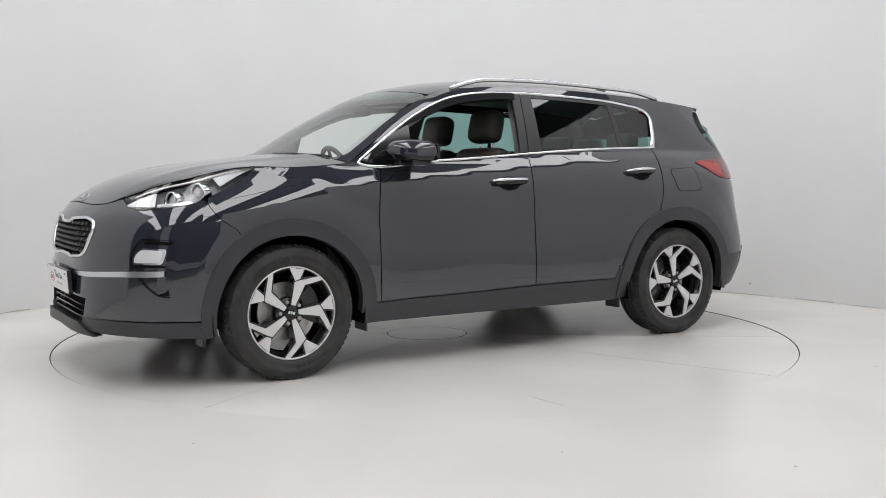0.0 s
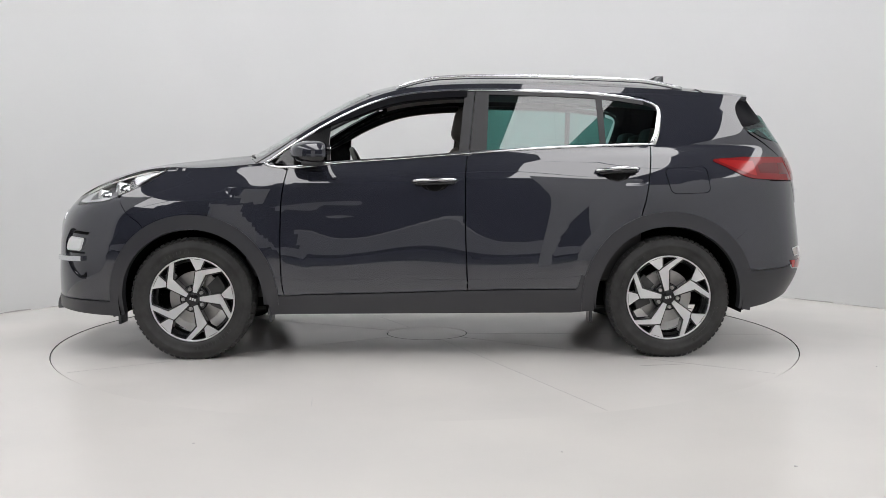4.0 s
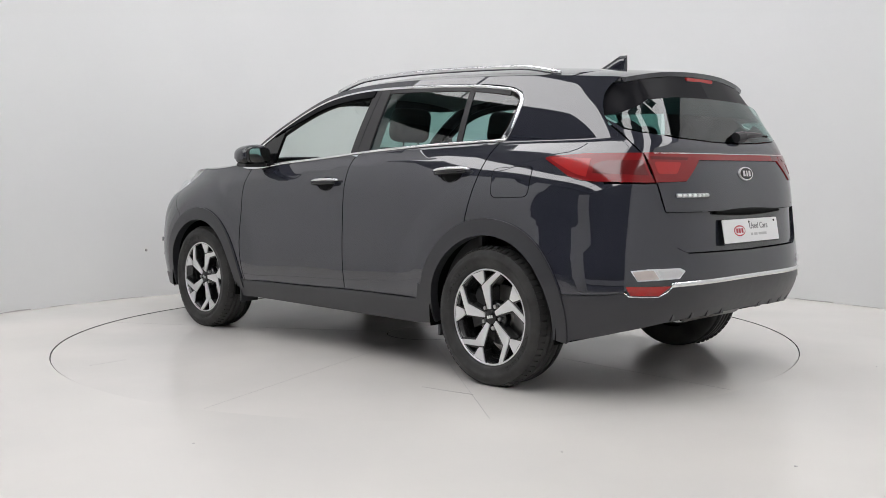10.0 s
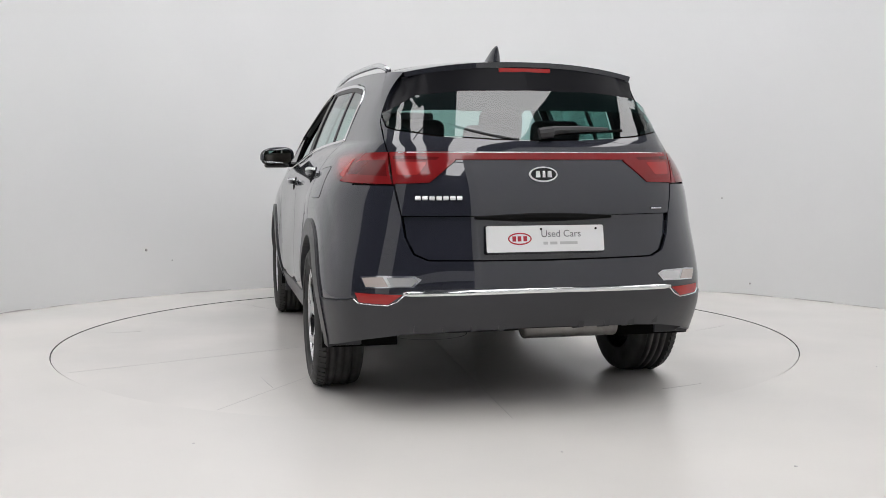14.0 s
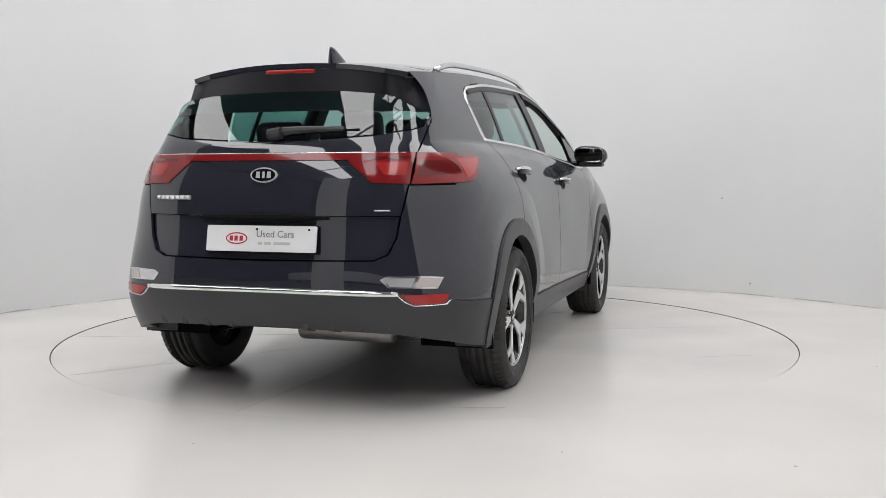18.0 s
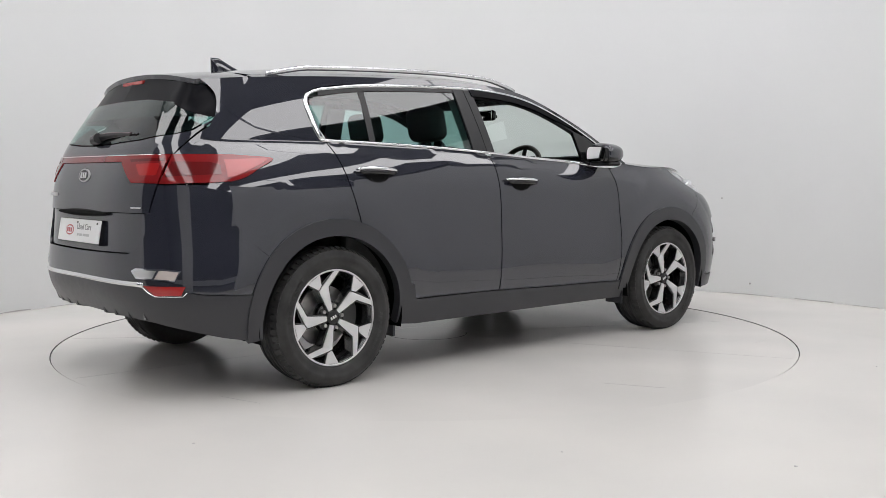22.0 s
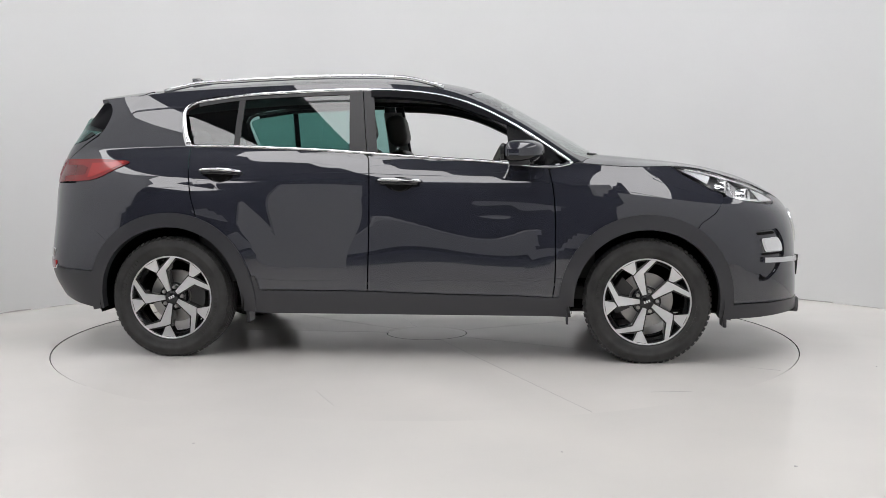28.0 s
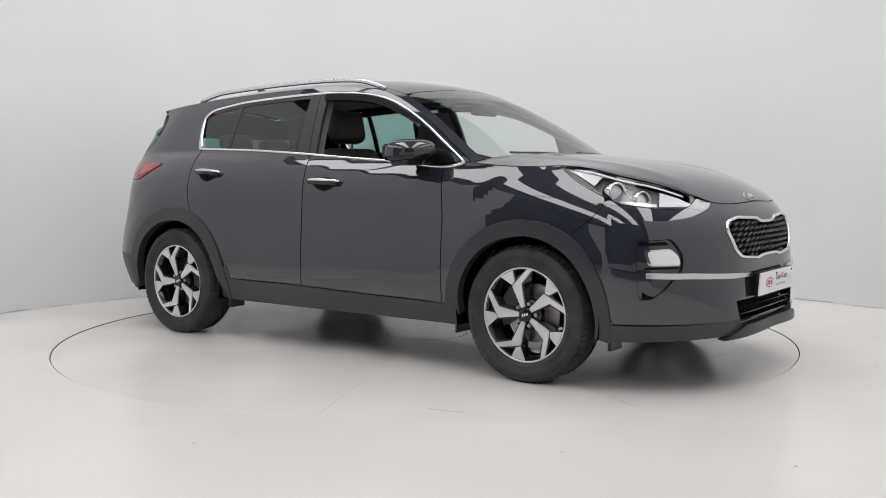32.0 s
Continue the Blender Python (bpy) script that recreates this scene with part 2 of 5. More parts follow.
# the hall round the booth
HX, HY0, HY1, HZ = 13.5, -16.5, 11.0, 10.0
for nm, bx in (("wall_west", (-HX - 0.2, -HX, HY0, HY1, 0, HZ)), ("wall_east", (HX, HX + 0.2, HY0, HY1, 0, HZ)),
               ("wall_south", (-HX, HX, HY0 - 0.2, HY0, 0, HZ)), ("wall_north", (-HX, HX, HY1, HY1 + 0.2, 0, HZ))):
    tagged(part(nm, box(bmesh.new(), *bx), HALL), "dark wall of the hall round the studio", "wall", kind="structure")
STRIPS = [-8.9, -3.0, 3.0, 8.9]
SW = 1.22
SKY_Y = 4.3
bm = bmesh.new()
edges = [-HX] + [e for s in STRIPS for e in (s - SW, s + SW)] + [HX]
for a, b in zip(edges[::2], edges[1::2]):
    box(bm, a, b, HY0, HY1, HZ, HZ + 0.1)
for s in STRIPS:
    box(bm, s - SW, s + SW, SKY_Y, HY1, HZ, HZ + 0.1)
tagged(part("ceiling", bm, ROOF_DARK), "grey roof sheets between long skylights", "ceiling", kind="structure")
for s in STRIPS:
    lamp = part("skylight", box(bmesh.new(), s - SW, s + SW, HY0, SKY_Y, HZ + 0.02, HZ + 0.06), SKYGLOW)
    tagged(lamp, "long daylit translucent roof panel", "skylight", group="skylights", kind="structure")
for y in (-12.0, -5.6, 0.8, 7.2):
    tagged(part("roof_beam", box(bmesh.new(), -HX, HX, y - 0.03, y + 0.03, HZ - 0.20, HZ - 0.04), ROOF_DARK), "dark steel beam under the hall roof", "beam", group="roof beams", kind="structure")
# worn dark joint between wall and floor, broken in places


def joint(a0, a1, w):
    cx, cy, r = BOOTH
    bm = bmesh.new()
    n = max(3, int((a1 - a0) / 1.5))
    rows = []
    for i in range(n + 1):
        a = radians(a0 + (a1 - a0) * i / n)
        k = w * (0.35 + 0.65 * abs(math.sin(2.3 * i + a0)))
        rows.append([bm.verts.new((cx + q * math.cos(a), cy + q * math.sin(a), z)) for q, z in ((r - k, 0.0045), (r - 0.001, 0.0045 + k))])
    for p, q in zip(rows, rows[1:]):
        bm.faces.new((p[0], q[0], q[1], p[1]))
    bmesh.ops.recalc_face_normals(bm, faces=bm.faces)
    return bm


for a0, a1, w in ((147, 151.5, 0.010), (141, 144.5, 0.005), (132, 138, 0.006), (120, 127, 0.007), (108, 116, 0.004), (56, 66, 0.004), (44, 51, 0.006), (36, 41, 0.008), (30, 33.5, 0.005)):
    tagged(part("trim_joint", joint(a0, a1, w), STREAK), "worn grey joint where the wall meets the floor", "joint", kind="structure")
# small marks on wall and floor
def on_wall(a, z):
    return (BOOTH[0] + (BOOTH[2] - 0.004) * math.cos(radians(a)), BOOTH[1] + (BOOTH[2] - 0.004) * math.sin(radians(a)), z)


for a, z, r in ((51.0, 0.82, 0.007), (131.5, 0.40, 0.012), (128.0, 0.30, 0.006), (47.0, 0.10, 0.008)):
    bm = bmesh.new()
    bmesh.ops.create_uvsphere(bm, u_segments=8, v_segments=6, radius=r, matrix=Matrix.Translation(on_wall(a, z)))
    tagged(part("wall_mark", bm, STREAK), "small grey knock mark on the white wall", "mark")
for x, y, r in ((1.30, -2.95, 0.006), (-2.2, -1.9, 0.005), (0.5, -2.75, 0.004), (-0.9, -2.6, 0.005), (2.4, -1.2, 0.005)):
    tagged(part("floor_speck", prism([(x + r * math.cos(k), y + 1.6 * r * math.sin(k)) for k in np.linspace(0, 5.6, 8)], 0.0, 0.0045), STREAK), "small dark speck on the white floor", "speck")
# scuffs on the turntable, carried round with it
for k, (a, r, ln, tw) in enumerate(((10, 1.85, 0.35, 70), (75, 2.0, 0.22, 20), (140, 1.7, 0.30, 50), (205, 2.05, 0.25, 80), (262, 1.9, 0.32, 35), (310, 2.1, 0.20, 60), (340, 1.5, 0.28, 15))):
    cx_, cy_ = r * math.cos(radians(a)), r * math.sin(radians(a))
    dx_, dy_ = math.cos(radians(a + tw)) * ln / 2, math.sin(radians(a + tw)) * ln / 2
    nx_, ny_ = -dy_ / ln * 0.006, dx_ / ln * 0.006
    part("scuff", prism([(cx_ - dx_, cy_ - dy_), (cx_ + nx_, cy_ + ny_), (cx_ + dx_, cy_ + dy_), (cx_ - nx_, cy_ - ny_)], -0.001, 0.0008), STREAK, table, "pale grey scuff line")
for a in (110.7, 143.5, 177, -65, -28, 33):
    ca_, sa_ = math.cos(radians(a)), math.sin(radians(a))
    part("plate_seam", prism([(0.27 * ca_ - 0.0015 * sa_, 0.27 * sa_ + 0.0015 * ca_), (0.27 * ca_ + 0.0015 * sa_, 0.27 * sa_ - 0.0015 * ca_), (2.25 * ca_ + 0.0015 * sa_, 2.25 * sa_ - 0.0015 * ca_), (2.25 * ca_ - 0.0015 * sa_, 2.25 * sa_ + 0.0015 * ca_)], -0.001, 0.0006), STREAK, table, "thin painted-over seam between the turntable plates")
clip_bm = box(bmesh.new(), -0.665, -0.625, 2.84, 2.89, 2.635, 2.69, 0.006)
tagged(part("wall_clip", clip_bm, DARK), "small dark clip fixed to the white wall", "clip")


# ---------------------------------------------------------------- car surfaces
# car space: x ahead, y to its left, z up, origin on the ground midway between the axles
from mathutils.geometry import delaunay_2d_cdt


class Spline:
    """A natural cubic through (t, values); values may have several columns."""

    def __init__(self, t, v):
        o = np.argsort(t)
        self.t, self.v = np.array(t, float)[o], np.array(v, float)[o]
        n, h = len(t), np.diff(np.array(t, float)[o])
        A, B = np.eye(n), np.zeros(self.v.shape)
        for i in range(1, n - 1):
            A[i, i - 1:i + 2] = h[i - 1], 2 * (h[i - 1] + h[i]), h[i]
            B[i] = 6 * ((self.v[i + 1] - self.v[i]) / h[i] - (self.v[i] - self.v[i - 1]) / h[i - 1])
        self.m, self.h = np.linalg.solve(A, B), h

    def __call__(self, q):
        q = np.asarray(q, float)
        i = np.clip(np.searchsorted(self.t, q) - 1, 0, len(self.h) - 1)
        h, a, b = self.h[i], self.t[i + 1] - q, q - self.t[i]
        if self.v.ndim > 1:
            h, a, b = h[..., None], a[..., None], b[..., None]
        return (self.m[i] * a ** 3 + self.m[i + 1] * b ** 3) / (6 * h) + (self.v[i] / h - self.m[i] * h / 6) * a + (self.v[i + 1] / h - self.m[i + 1] * h / 6) * b


HOOD_C = Spline([2.32, 2.20, 2.12, 2.0, 1.85, 1.65, 1.4, 1.15, 0.9], [0.74, 0.864, 0.928, 0.994, 1.044, 1.085, 1.121, 1.150, 1.170])


def hood_z(x, y):
    e = x + 0.23 * y * y
    crease = 0.010 * np.exp(-((np.abs(y) - 0.46 - 0.10 * (1.6 - x)) / 0.07) ** 2) * np.clip((2.05 - x) / 0.3, 0, 1)
    droop = 0.052 - 0.044 * np.exp(-((x - 1.60) / 0.26) ** 2)
    return HOOD_C(e) - droop * (np.abs(y) / 0.8) ** 3.0 + crease * 0.6


HOOD_EDGE = Spline([2.12, 2.02, 1.85, 1.7, 1.335, 0.9], [0.48, 0.60, 0.70, 0.755, 0.805, 0.82])

KNOTS = [3.02, 2.55, 2.12, 1.70, 1.335, 0.5, -0.4, -1.335, -1.75, -2.13, -2.56, -3.03]
XS = [[2.255, 2.225, 2.01], [2.25, 2.226, 2.03], [2.25, 2.218, 2.03], [2.235, 2.195, 2.005], [2.205, 2.145, 1.955], [2.165, 2.105, 1.89]]
XR = [[-2.00, -2.14, -2.165], [-2.04, -2.203, -2.225], [-2.045, -2.217, -2.24], [-2.03, -2.198, -2.22], [-2.02, -2.178, -2.20], [-2.0, -2.123, -2.145]]
YS = [[0, 0.45, 0.765, 0.865, 0.86, 0.850, 0.850, 0.865, 0.875, 0.755, 0.45, 0],
      [0, 0.45, 0.79, 0.890, 0.90, 0.888, 0.886, 0.898, 0.895, 0.79, 0.45, 0],
      [0, 0.45, 0.80, 0.900, 0.912, 0.902, 0.898, 0.910, 0.897, 0.785, 0.45, 0],
      [0, 0.45, 0.785, 0.885, 0.900, 0.893, 0.888, 0.893, 0.868, 0.75, 0.45, 0],
      [0, 0.45, 0.745, 0.840, 0.868, 0.872, 0.866, 0.858, 0.824, 0.712, 0.45, 0],
      [0, 0.44, 0.605, 0.722, 0.805, 0.815, 0.795, 0.720, 0.685, 0.635, 0.43, 0]]
ZS = [[0.27, 0.26, 0.25, 0.24, 0.24, 0.250, 0.255, 0.262, 0.27, 0.31, 0.35, 0.36],
      [0.42, 0.42, 0.41, 0.40, 0.39, 0.385, 0.390, 0.400, 0.42, 0.44, 0.46, 0.46],
      [0.58, 0.58, 0.58, 0.58, 0.58, 0.580, 0.585, 0.60, 0.62, 0.62, 0.62, 0.62],
      [0.76, 0.76, 0.76, 0.77, 0.78, 0.790, 0.795, 0.81, 0.82, 0.82, 0.82, 0.82],
      [0.85, 0.855, 0.875, 0.91, 0.945, 0.965, 0.985, 1.015, 1.02, 1.01, 1.00, 1.00],
      [0, 0, 0, 0, 0, 1.098, 1.150, 1.195, 1.19, 1.17, 1.165, 1.165]]
for k in range(5):
    x_ = XS[5][k] if k < 3 else KNOTS[k]
    ZS[5][k] = float(hood_z(x_, YS[5][k]))
ROWS = []
for r in range(6):
    xs = XS[r] + KNOTS[3:9] + XR[r]
    pts = np.array([xs, YS[r], ZS[r]]).T
    # carry the outline round to the other side, so that it crosses the middle square
    kk = [2 * KNOTS[0] - KNOTS[2], 2 * KNOTS[0] - KNOTS[1]] + KNOTS + [2 * KNOTS[-1] - KNOTS[-2], 2 * KNOTS[-1] - KNOTS[-3]]
    mir = np.array([1, -1, 1])
    pp = np.vstack([pts[2] * mir, pts[1] * mir, pts, pts[-2] * mir, pts[-3] * mir])
    ROWS.append(Spline(kk, pp))


def body(s, z):
    """The lower body: s is x along the flanks and runs on round the corners to the middle of the nose and of the tail."""
    s, z = np.atleast_1d(np.asarray(s, float)), np.atleast_1d(np.asarray(z, float))
    R = np.stack([row(s) for row in ROWS], 1)             # n, 6, 3
    zz = R[:, :, 2]
    n, k = zz.shape
    h = np.diff(zz, axis=1)
    A = np.zeros((n, k, k))
    B = np.zeros((n, k, 2))
    A[:, 0, 0] = A[:, -1, -1] = 1
    for i in range(1, k - 1):
        A[:, i, i - 1], A[:, i, i], A[:, i, i + 1] = h[:, i - 1], 2 * (h[:, i - 1] + h[:, i]), h[:, i]
        B[:, i] = 6 * ((R[:, i + 1, :2] - R[:, i, :2]) / h[:, i, None] - (R[:, i, :2] - R[:, i - 1, :2]) / h[:, i - 1, None])
    M = np.linalg.solve(A, B)
    i = np.clip((zz < z[:, None]).sum(1) - 1, 0, k - 2)
    j = np.arange(n)
    hh, a, b = h[j, i][:, None], (zz[j, i + 1] - z)[:, None], (z - zz[j, i])[:, None]
    m0, m1, v0, v1 = M[j, i], M[j, i + 1], R[j, i, :2], R[j, i + 1, :2]
    xy = (m0 * a ** 3 + m1 * b ** 3) / (6 * hh) + (v0 / hh - m0 * hh / 6) * a + (v1 / hh - m1 * hh / 6) * b
    return np.column_stack([xy, z])


BELT = ROWS[5]
SHOULDER = Spline([-1.75, -1.25, -0.8, -0.39, 0.13, 0.6, 1.1, 1.5], [1.145, 1.135, 1.110, 1.087, 1.051, 1.012, 0.968, 0.94])


def ramp(v, a, b):
    t = np.clip((v - a) / (b - a), 0, 1)
    return t * t * (3 - 2 * t)


def relief(s, z, zb):
    """What stands out of the plain flank: the shoulder line along the doors and the flares over the wheels."""
    zc = SHOULDER(np.clip(s, -1.75, 1.5))
    up = np.maximum(np.minimum(0.085, zb - zc - 0.004), 0.02)
    d = z - zc
    ridge = np.where(d > 0, 1 - d / up, 1 + d / 0.16)
    out = 0.011 * np.clip(ridge, 0, 1) * ramp(s, 1.22, 1.0) * ramp(s, -1.75, -1.4)
    for cx, r0, h in ((1.335, 0.545, 0.012), (-1.335, 0.560, 0.010)):
        dx, dz = s - cx, z - 0.338
        r = np.hypot(dx, dz)
        ang = np.degrees(np.arctan2(dz, np.abs(dx)))
        flare = np.where(r > r0, np.clip(1 - (r - r0) / 0.13, 0, 1), 1.0)
        out = np.maximum(out, h * flare * ramp(ang, -5, 35))
    # pressed sheet is never quite even
    wave = 0.0016 * np.sin(6.3 * s + 2.1 * z) * np.sin(8.5 * z + 0.9 + 0.8 * s)
    return (out + wave * ramp(np.abs(s), 2.1, 1.7)) * (np.abs(s) < 2.1)


def upper(x, z):
    """The flank above the belt: it leans in towards the roof, and round the tail towards the rear window."""
    x, z = np.atleast_1d(np.asarray(x, float)), np.atleast_1d(np.asarray(z, float))
    b = BELT(x)
    d = z - b[:, 2]
    t = BELT(x + 0.01) - BELT(x - 0.01)
    n = np.column_stack([-t[:, 1], t[:, 0]])
    n /= np.linalg.norm(n, axis=1)[:, None]
    n *= -np.sign(np.sum(n * (b[:, :2] - np.array([-1.2, 0.0])), axis=1))[:, None]
    w = np.clip((-1.62 - x) / 0.75, 0, 1)
    w = w * w * (3 - 2 * w)
    way = np.column_stack([w * n[:, 0], -(1 - w) + w * n[:, 1]])
    lean = np.where(d > 0, (0.34 + 0.26 * w) * d + (0.27 - 0.05 * w) * d * d, (0.34 + 0.2 * w) * d)
    return np.column_stack([b[:, 0] + way[:, 0] * lean, b[:, 1] + way[:, 1] * lean, z])


# centre line of windscreen, roof and spoiler; the edge where roof and flank meet
TOP_C = Spline([1.16, 1.0, 0.8, 0.6, 0.44, 0.22, 0.0, -0.3, -0.8, -1.3, -1.6, -1.85, -2.05], [1.115, 1.205, 1.325, 1.440, 1.522, 1.585, 1.615, 1.632, 1.628, 1.598, 1.568, 1.541, 1.513])
EDGE_Z = Spline([1.05, 0.9, 0.7, 0.5, 0.25, 0.05, -0.25, -0.73, -1.07, -1.35, -1.6, -1.85, -2.05], [1.06, 1.15, 1.285, 1.398, 1.503, 1.540, 1.556, 1.551, 1.540, 1.526, 1.507, 1.485, 1.465])


def edge(x):
    return upper(x, EDGE_Z(x))


def top(x, y):
    x, y = np.atleast_1d(np.asarray(x, float)), np.atleast_1d(np.asarray(y, float))
    e = edge(x)
    c = TOP_C(x)
    return np.column_stack([x, y, c - (c - e[:, 2]) * (np.abs(y) / e[:, 1]) ** 2.3])


def hood(x, y):
    x, y = np.atleast_1d(np.asarray(x, float)), np.atleast_1d(np.asarray(y, float))
    return np.column_stack([x, y, hood_z(x, y)])


def normals(f, a, b):
    e = 0.004
    da, db = f(a + e, b) - f(a - e, b), f(a, b + e) - f(a, b - e)
    n = np.cross(da, db)
    n /= np.maximum(np.linalg.norm(n, axis=1), 1e-9)[:, None]
    p = f(a, b)
    mid = np.column_stack([np.clip(p[:, 0], -1.3, 1.3), p[:, 1] * 0.1, np.full(len(p), 0.75)])
    return n * np.sign(np.sum(n * (p - mid), axis=1))[:, None]


def resample(poly, d):
    out = []
    for p, q in zip(poly, poly[1:] + poly[:1]):
        k = max(1, int(math.ceil(math.dist(p, q) / d)))
        out += [(p[0] + (q[0] - p[0]) * i / k, p[1] + (q[1] - p[1]) * i / k) for i in range(k)]
    return out


def inside(poly, x, y):
    hit = np.zeros(len(x), bool)
    for (x0, y0), (x1, y1) in zip(poly, poly[1:] + poly[:1]):
        with np.errstate(divide="ignore", invalid="ignore"):
            hit ^= ((y0 > y) != (y1 > y)) & (x < (x1 - x0) * (y - y0) / (y1 - y0) + x0)
    return hit


def rounded(poly, r, n=5):
    """Corners cut round."""
    out = []
    m = len(poly)
    rs = r if isinstance(r, (list, tuple)) else [r] * m
    for i in range(m):
        a, b, c = Vector(poly[i - 1]), Vector(poly[i]), Vector(poly[(i + 1) % m])
        k = min(rs[i], 0.45 * (a - b).length, 0.45 * (c - b).length)
        if k <= 0:
            out.append(tuple(b))
            continue
        p, q = b + (a - b).normalized() * k, b + (c - b).normalized() * k
        out += [tuple((1 - t) ** 2 * p + 2 * t * (1 - t) * b + t * t * q) for t in [j / n for j in range(n + 1)]]
    return out


def curve(knots, n=24):
    """A smooth open line through the points given."""
    s = Spline(np.arange(len(knots)), np.array(knots))
    return [tuple(v) for v in s(np.linspace(0, len(knots) - 1, n))]


def panel(name, f, poly, mat, parent, label="", d=0.035, flange=0.012, off=0.0, holes=(), both=True, thick=True):
    """A skin cut to an outline on a surface, its rim turned inwards. With its mirror image on the other side if both."""
    poly = [tuple(map(float, p)) for p in poly]
    loops = [resample(poly, d)] + [resample([tuple(map(float, p)) for p in h], d) for h in holes]
    pts, edges = [], []
    for lp in loops:
        k = len(pts)
        pts += lp
        edges += [(k + i, k + (i + 1) % len(lp)) for i in range(len(lp))]
    nb = len(pts)
    ar = np.array(pts)
    lo, hi = ar.min(0), ar.max(0)
    gx, gy = np.meshgrid(np.arange(lo[0] + d / 2, hi[0], d), np.arange(lo[1] + d / 2, hi[1], d))
    gx, gy = gx.ravel(), gy.ravel()
    ok = inside(loops[0], gx, gy)
    for h in loops[1:]:
        ok &= ~inside(h, gx, gy)
    gx, gy = gx[ok], gy[ok]
    if len(gx):
        far = np.min((gx[:, None] - ar[None, :, 0]) ** 2 + (gy[:, None] - ar[None, :, 1]) ** 2, axis=1) > (0.45 * d) ** 2
        gx, gy = gx[far], gy[far]
    allp = [Vector(p) for p in pts] + [Vector(p) for p in zip(gx, gy)]
    v2, _, faces, *_ = delaunay_2d_cdt(allp, edges, [], 1, 1e-6)
    uv = np.array([(v.x, v.y) for v in v2])
    cen = np.array([(uv[list(q)].mean(0)) for q in faces])
    keep = inside(loops[0], cen[:, 0], cen[:, 1])
    for h in loops[1:]:
        keep &= ~inside(h, cen[:, 0], cen[:, 1])
    faces = [tuple(q) for q, k in zip(faces, keep) if k]
    P = f(uv[:, 0], uv[:, 1])
    N = normals(f, uv[:, 0], uv[:, 1])
    P = P + N * off
    tri = []
    for q in faces:
        nf = np.cross(P[q[1]] - P[q[0]], P[q[2]] - P[q[0]])
        tri.append(q if np.dot(nf, N[q[0]]) > 0 else q[::-1])
    # rim
    cnt = {}
    for q in tri:
        for i in range(3):
            e = (q[i], q[(i + 1) % 3])
            cnt[tuple(sorted(e))] = cnt.get(tuple(sorted(e)), []) + [e]
    rim = [v[0] for v in cnt.values() if len(v) == 1]
    V = [tuple(p) for p in P]
    F = list(tri)
    LN = [N[i] for q in tri for i in q]
    if flange:
        top_i, low_i = {}, {}
        for a, b in rim:
            for v in (a, b):
                if v not in top_i:
                    top_i[v] = len(V)
                    V.append(tuple(P[v]))
                    low_i[v] = len(V)
                    V.append(tuple(P[v] - N[v] * flange))
            q = (top_i[b], top_i[a], low_i[a], low_i[b])
            nf = np.cross(P[b] - P[a], N[a])
            nf = nf / max(np.linalg.norm(nf), 1e-9)
            F.append(q)
            LN += [nf] * 4
    made = []
    for side in ((1, -1) if both else (1,)):
        VV = V if side > 0 else [(x, -y, z) for x, y, z in V]
        FF = F if side > 0 else [q[::-1] for q in F]
        if side > 0:
            L2 = LN
        else:
            L2, k = [], 0
            for q in F:
                L2 += [(v[0], -v[1], v[2]) for v in LN[k:k + len(q)][::-1]]
                k += len(q)
        me = bpy.data.meshes.new(name)
        me.from_pydata(VV, [], FF)
        me.update()
        ob = link_mesh(name, me, mat, parent, label)
        me.normals_split_custom_set([tuple(v) for v in L2])
        made.append(ob)
    return made


def strip(name, pts3, nor3, width, height, mat, parent, label="", both=True, across=None):
    """A slim moulding that follows a line on the skin: half-round in section."""
    m = len(pts3)
    prof = [(-0.5, 0.0), (-0.45, 0.55), (-0.2, 0.95), (0.2, 0.95), (0.45, 0.55), (0.5, 0.0)]
    made = []
    for side in ((1, -1) if both else (1,)):
        bm = bmesh.new()
        rings = []
        for i in range(m):
            p, nr = Vector(pts3[i]), Vector(nor3[i])
            d = (Vector(pts3[min(i + 1, m - 1)]) - Vector(pts3[max(i - 1, 0)])).normalized()
            c = d.cross(nr).normalized()
            w = width(i / (m - 1)) if callable(width) else width
            ring = []
            for a, b in prof:
                v = p + c * a * w + nr * (b * height - 0.002)
                ring.append(bm.verts.new((v.x, v.y * side, v.z)))
            rings.append(ring)
        for p, q in zip(rings, rings[1:]):
            for k in range(len(prof) - 1):
                bm.faces.new((p[k], p[k + 1], q[k + 1], q[k]))
        bm.faces.new(rings[0])
        bm.faces.new(rings[-1])
        bmesh.ops.recalc_face_normals(bm, faces=bm.faces)
        made.append(part(name, bm, mat, parent, label, smooth=True))
    return made


def on(f, line):
    a = np.array(line, float)
    return f(a[:, 0], a[:, 1]), normals(f, a[:, 0], a[:, 1])


def arc(cx, cz, r, a0, a1, n=22):
    return [(cx + r * math.cos(radians(a0 + (a1 - a0) * i / n)), cz + r * math.sin(radians(a0 + (a1 - a0) * i / n))) for i in range(n + 1)]


car = new("car")
tagged(car, "black five-door compact SUV with lowered front windows on a turntable", "car")
shell = car

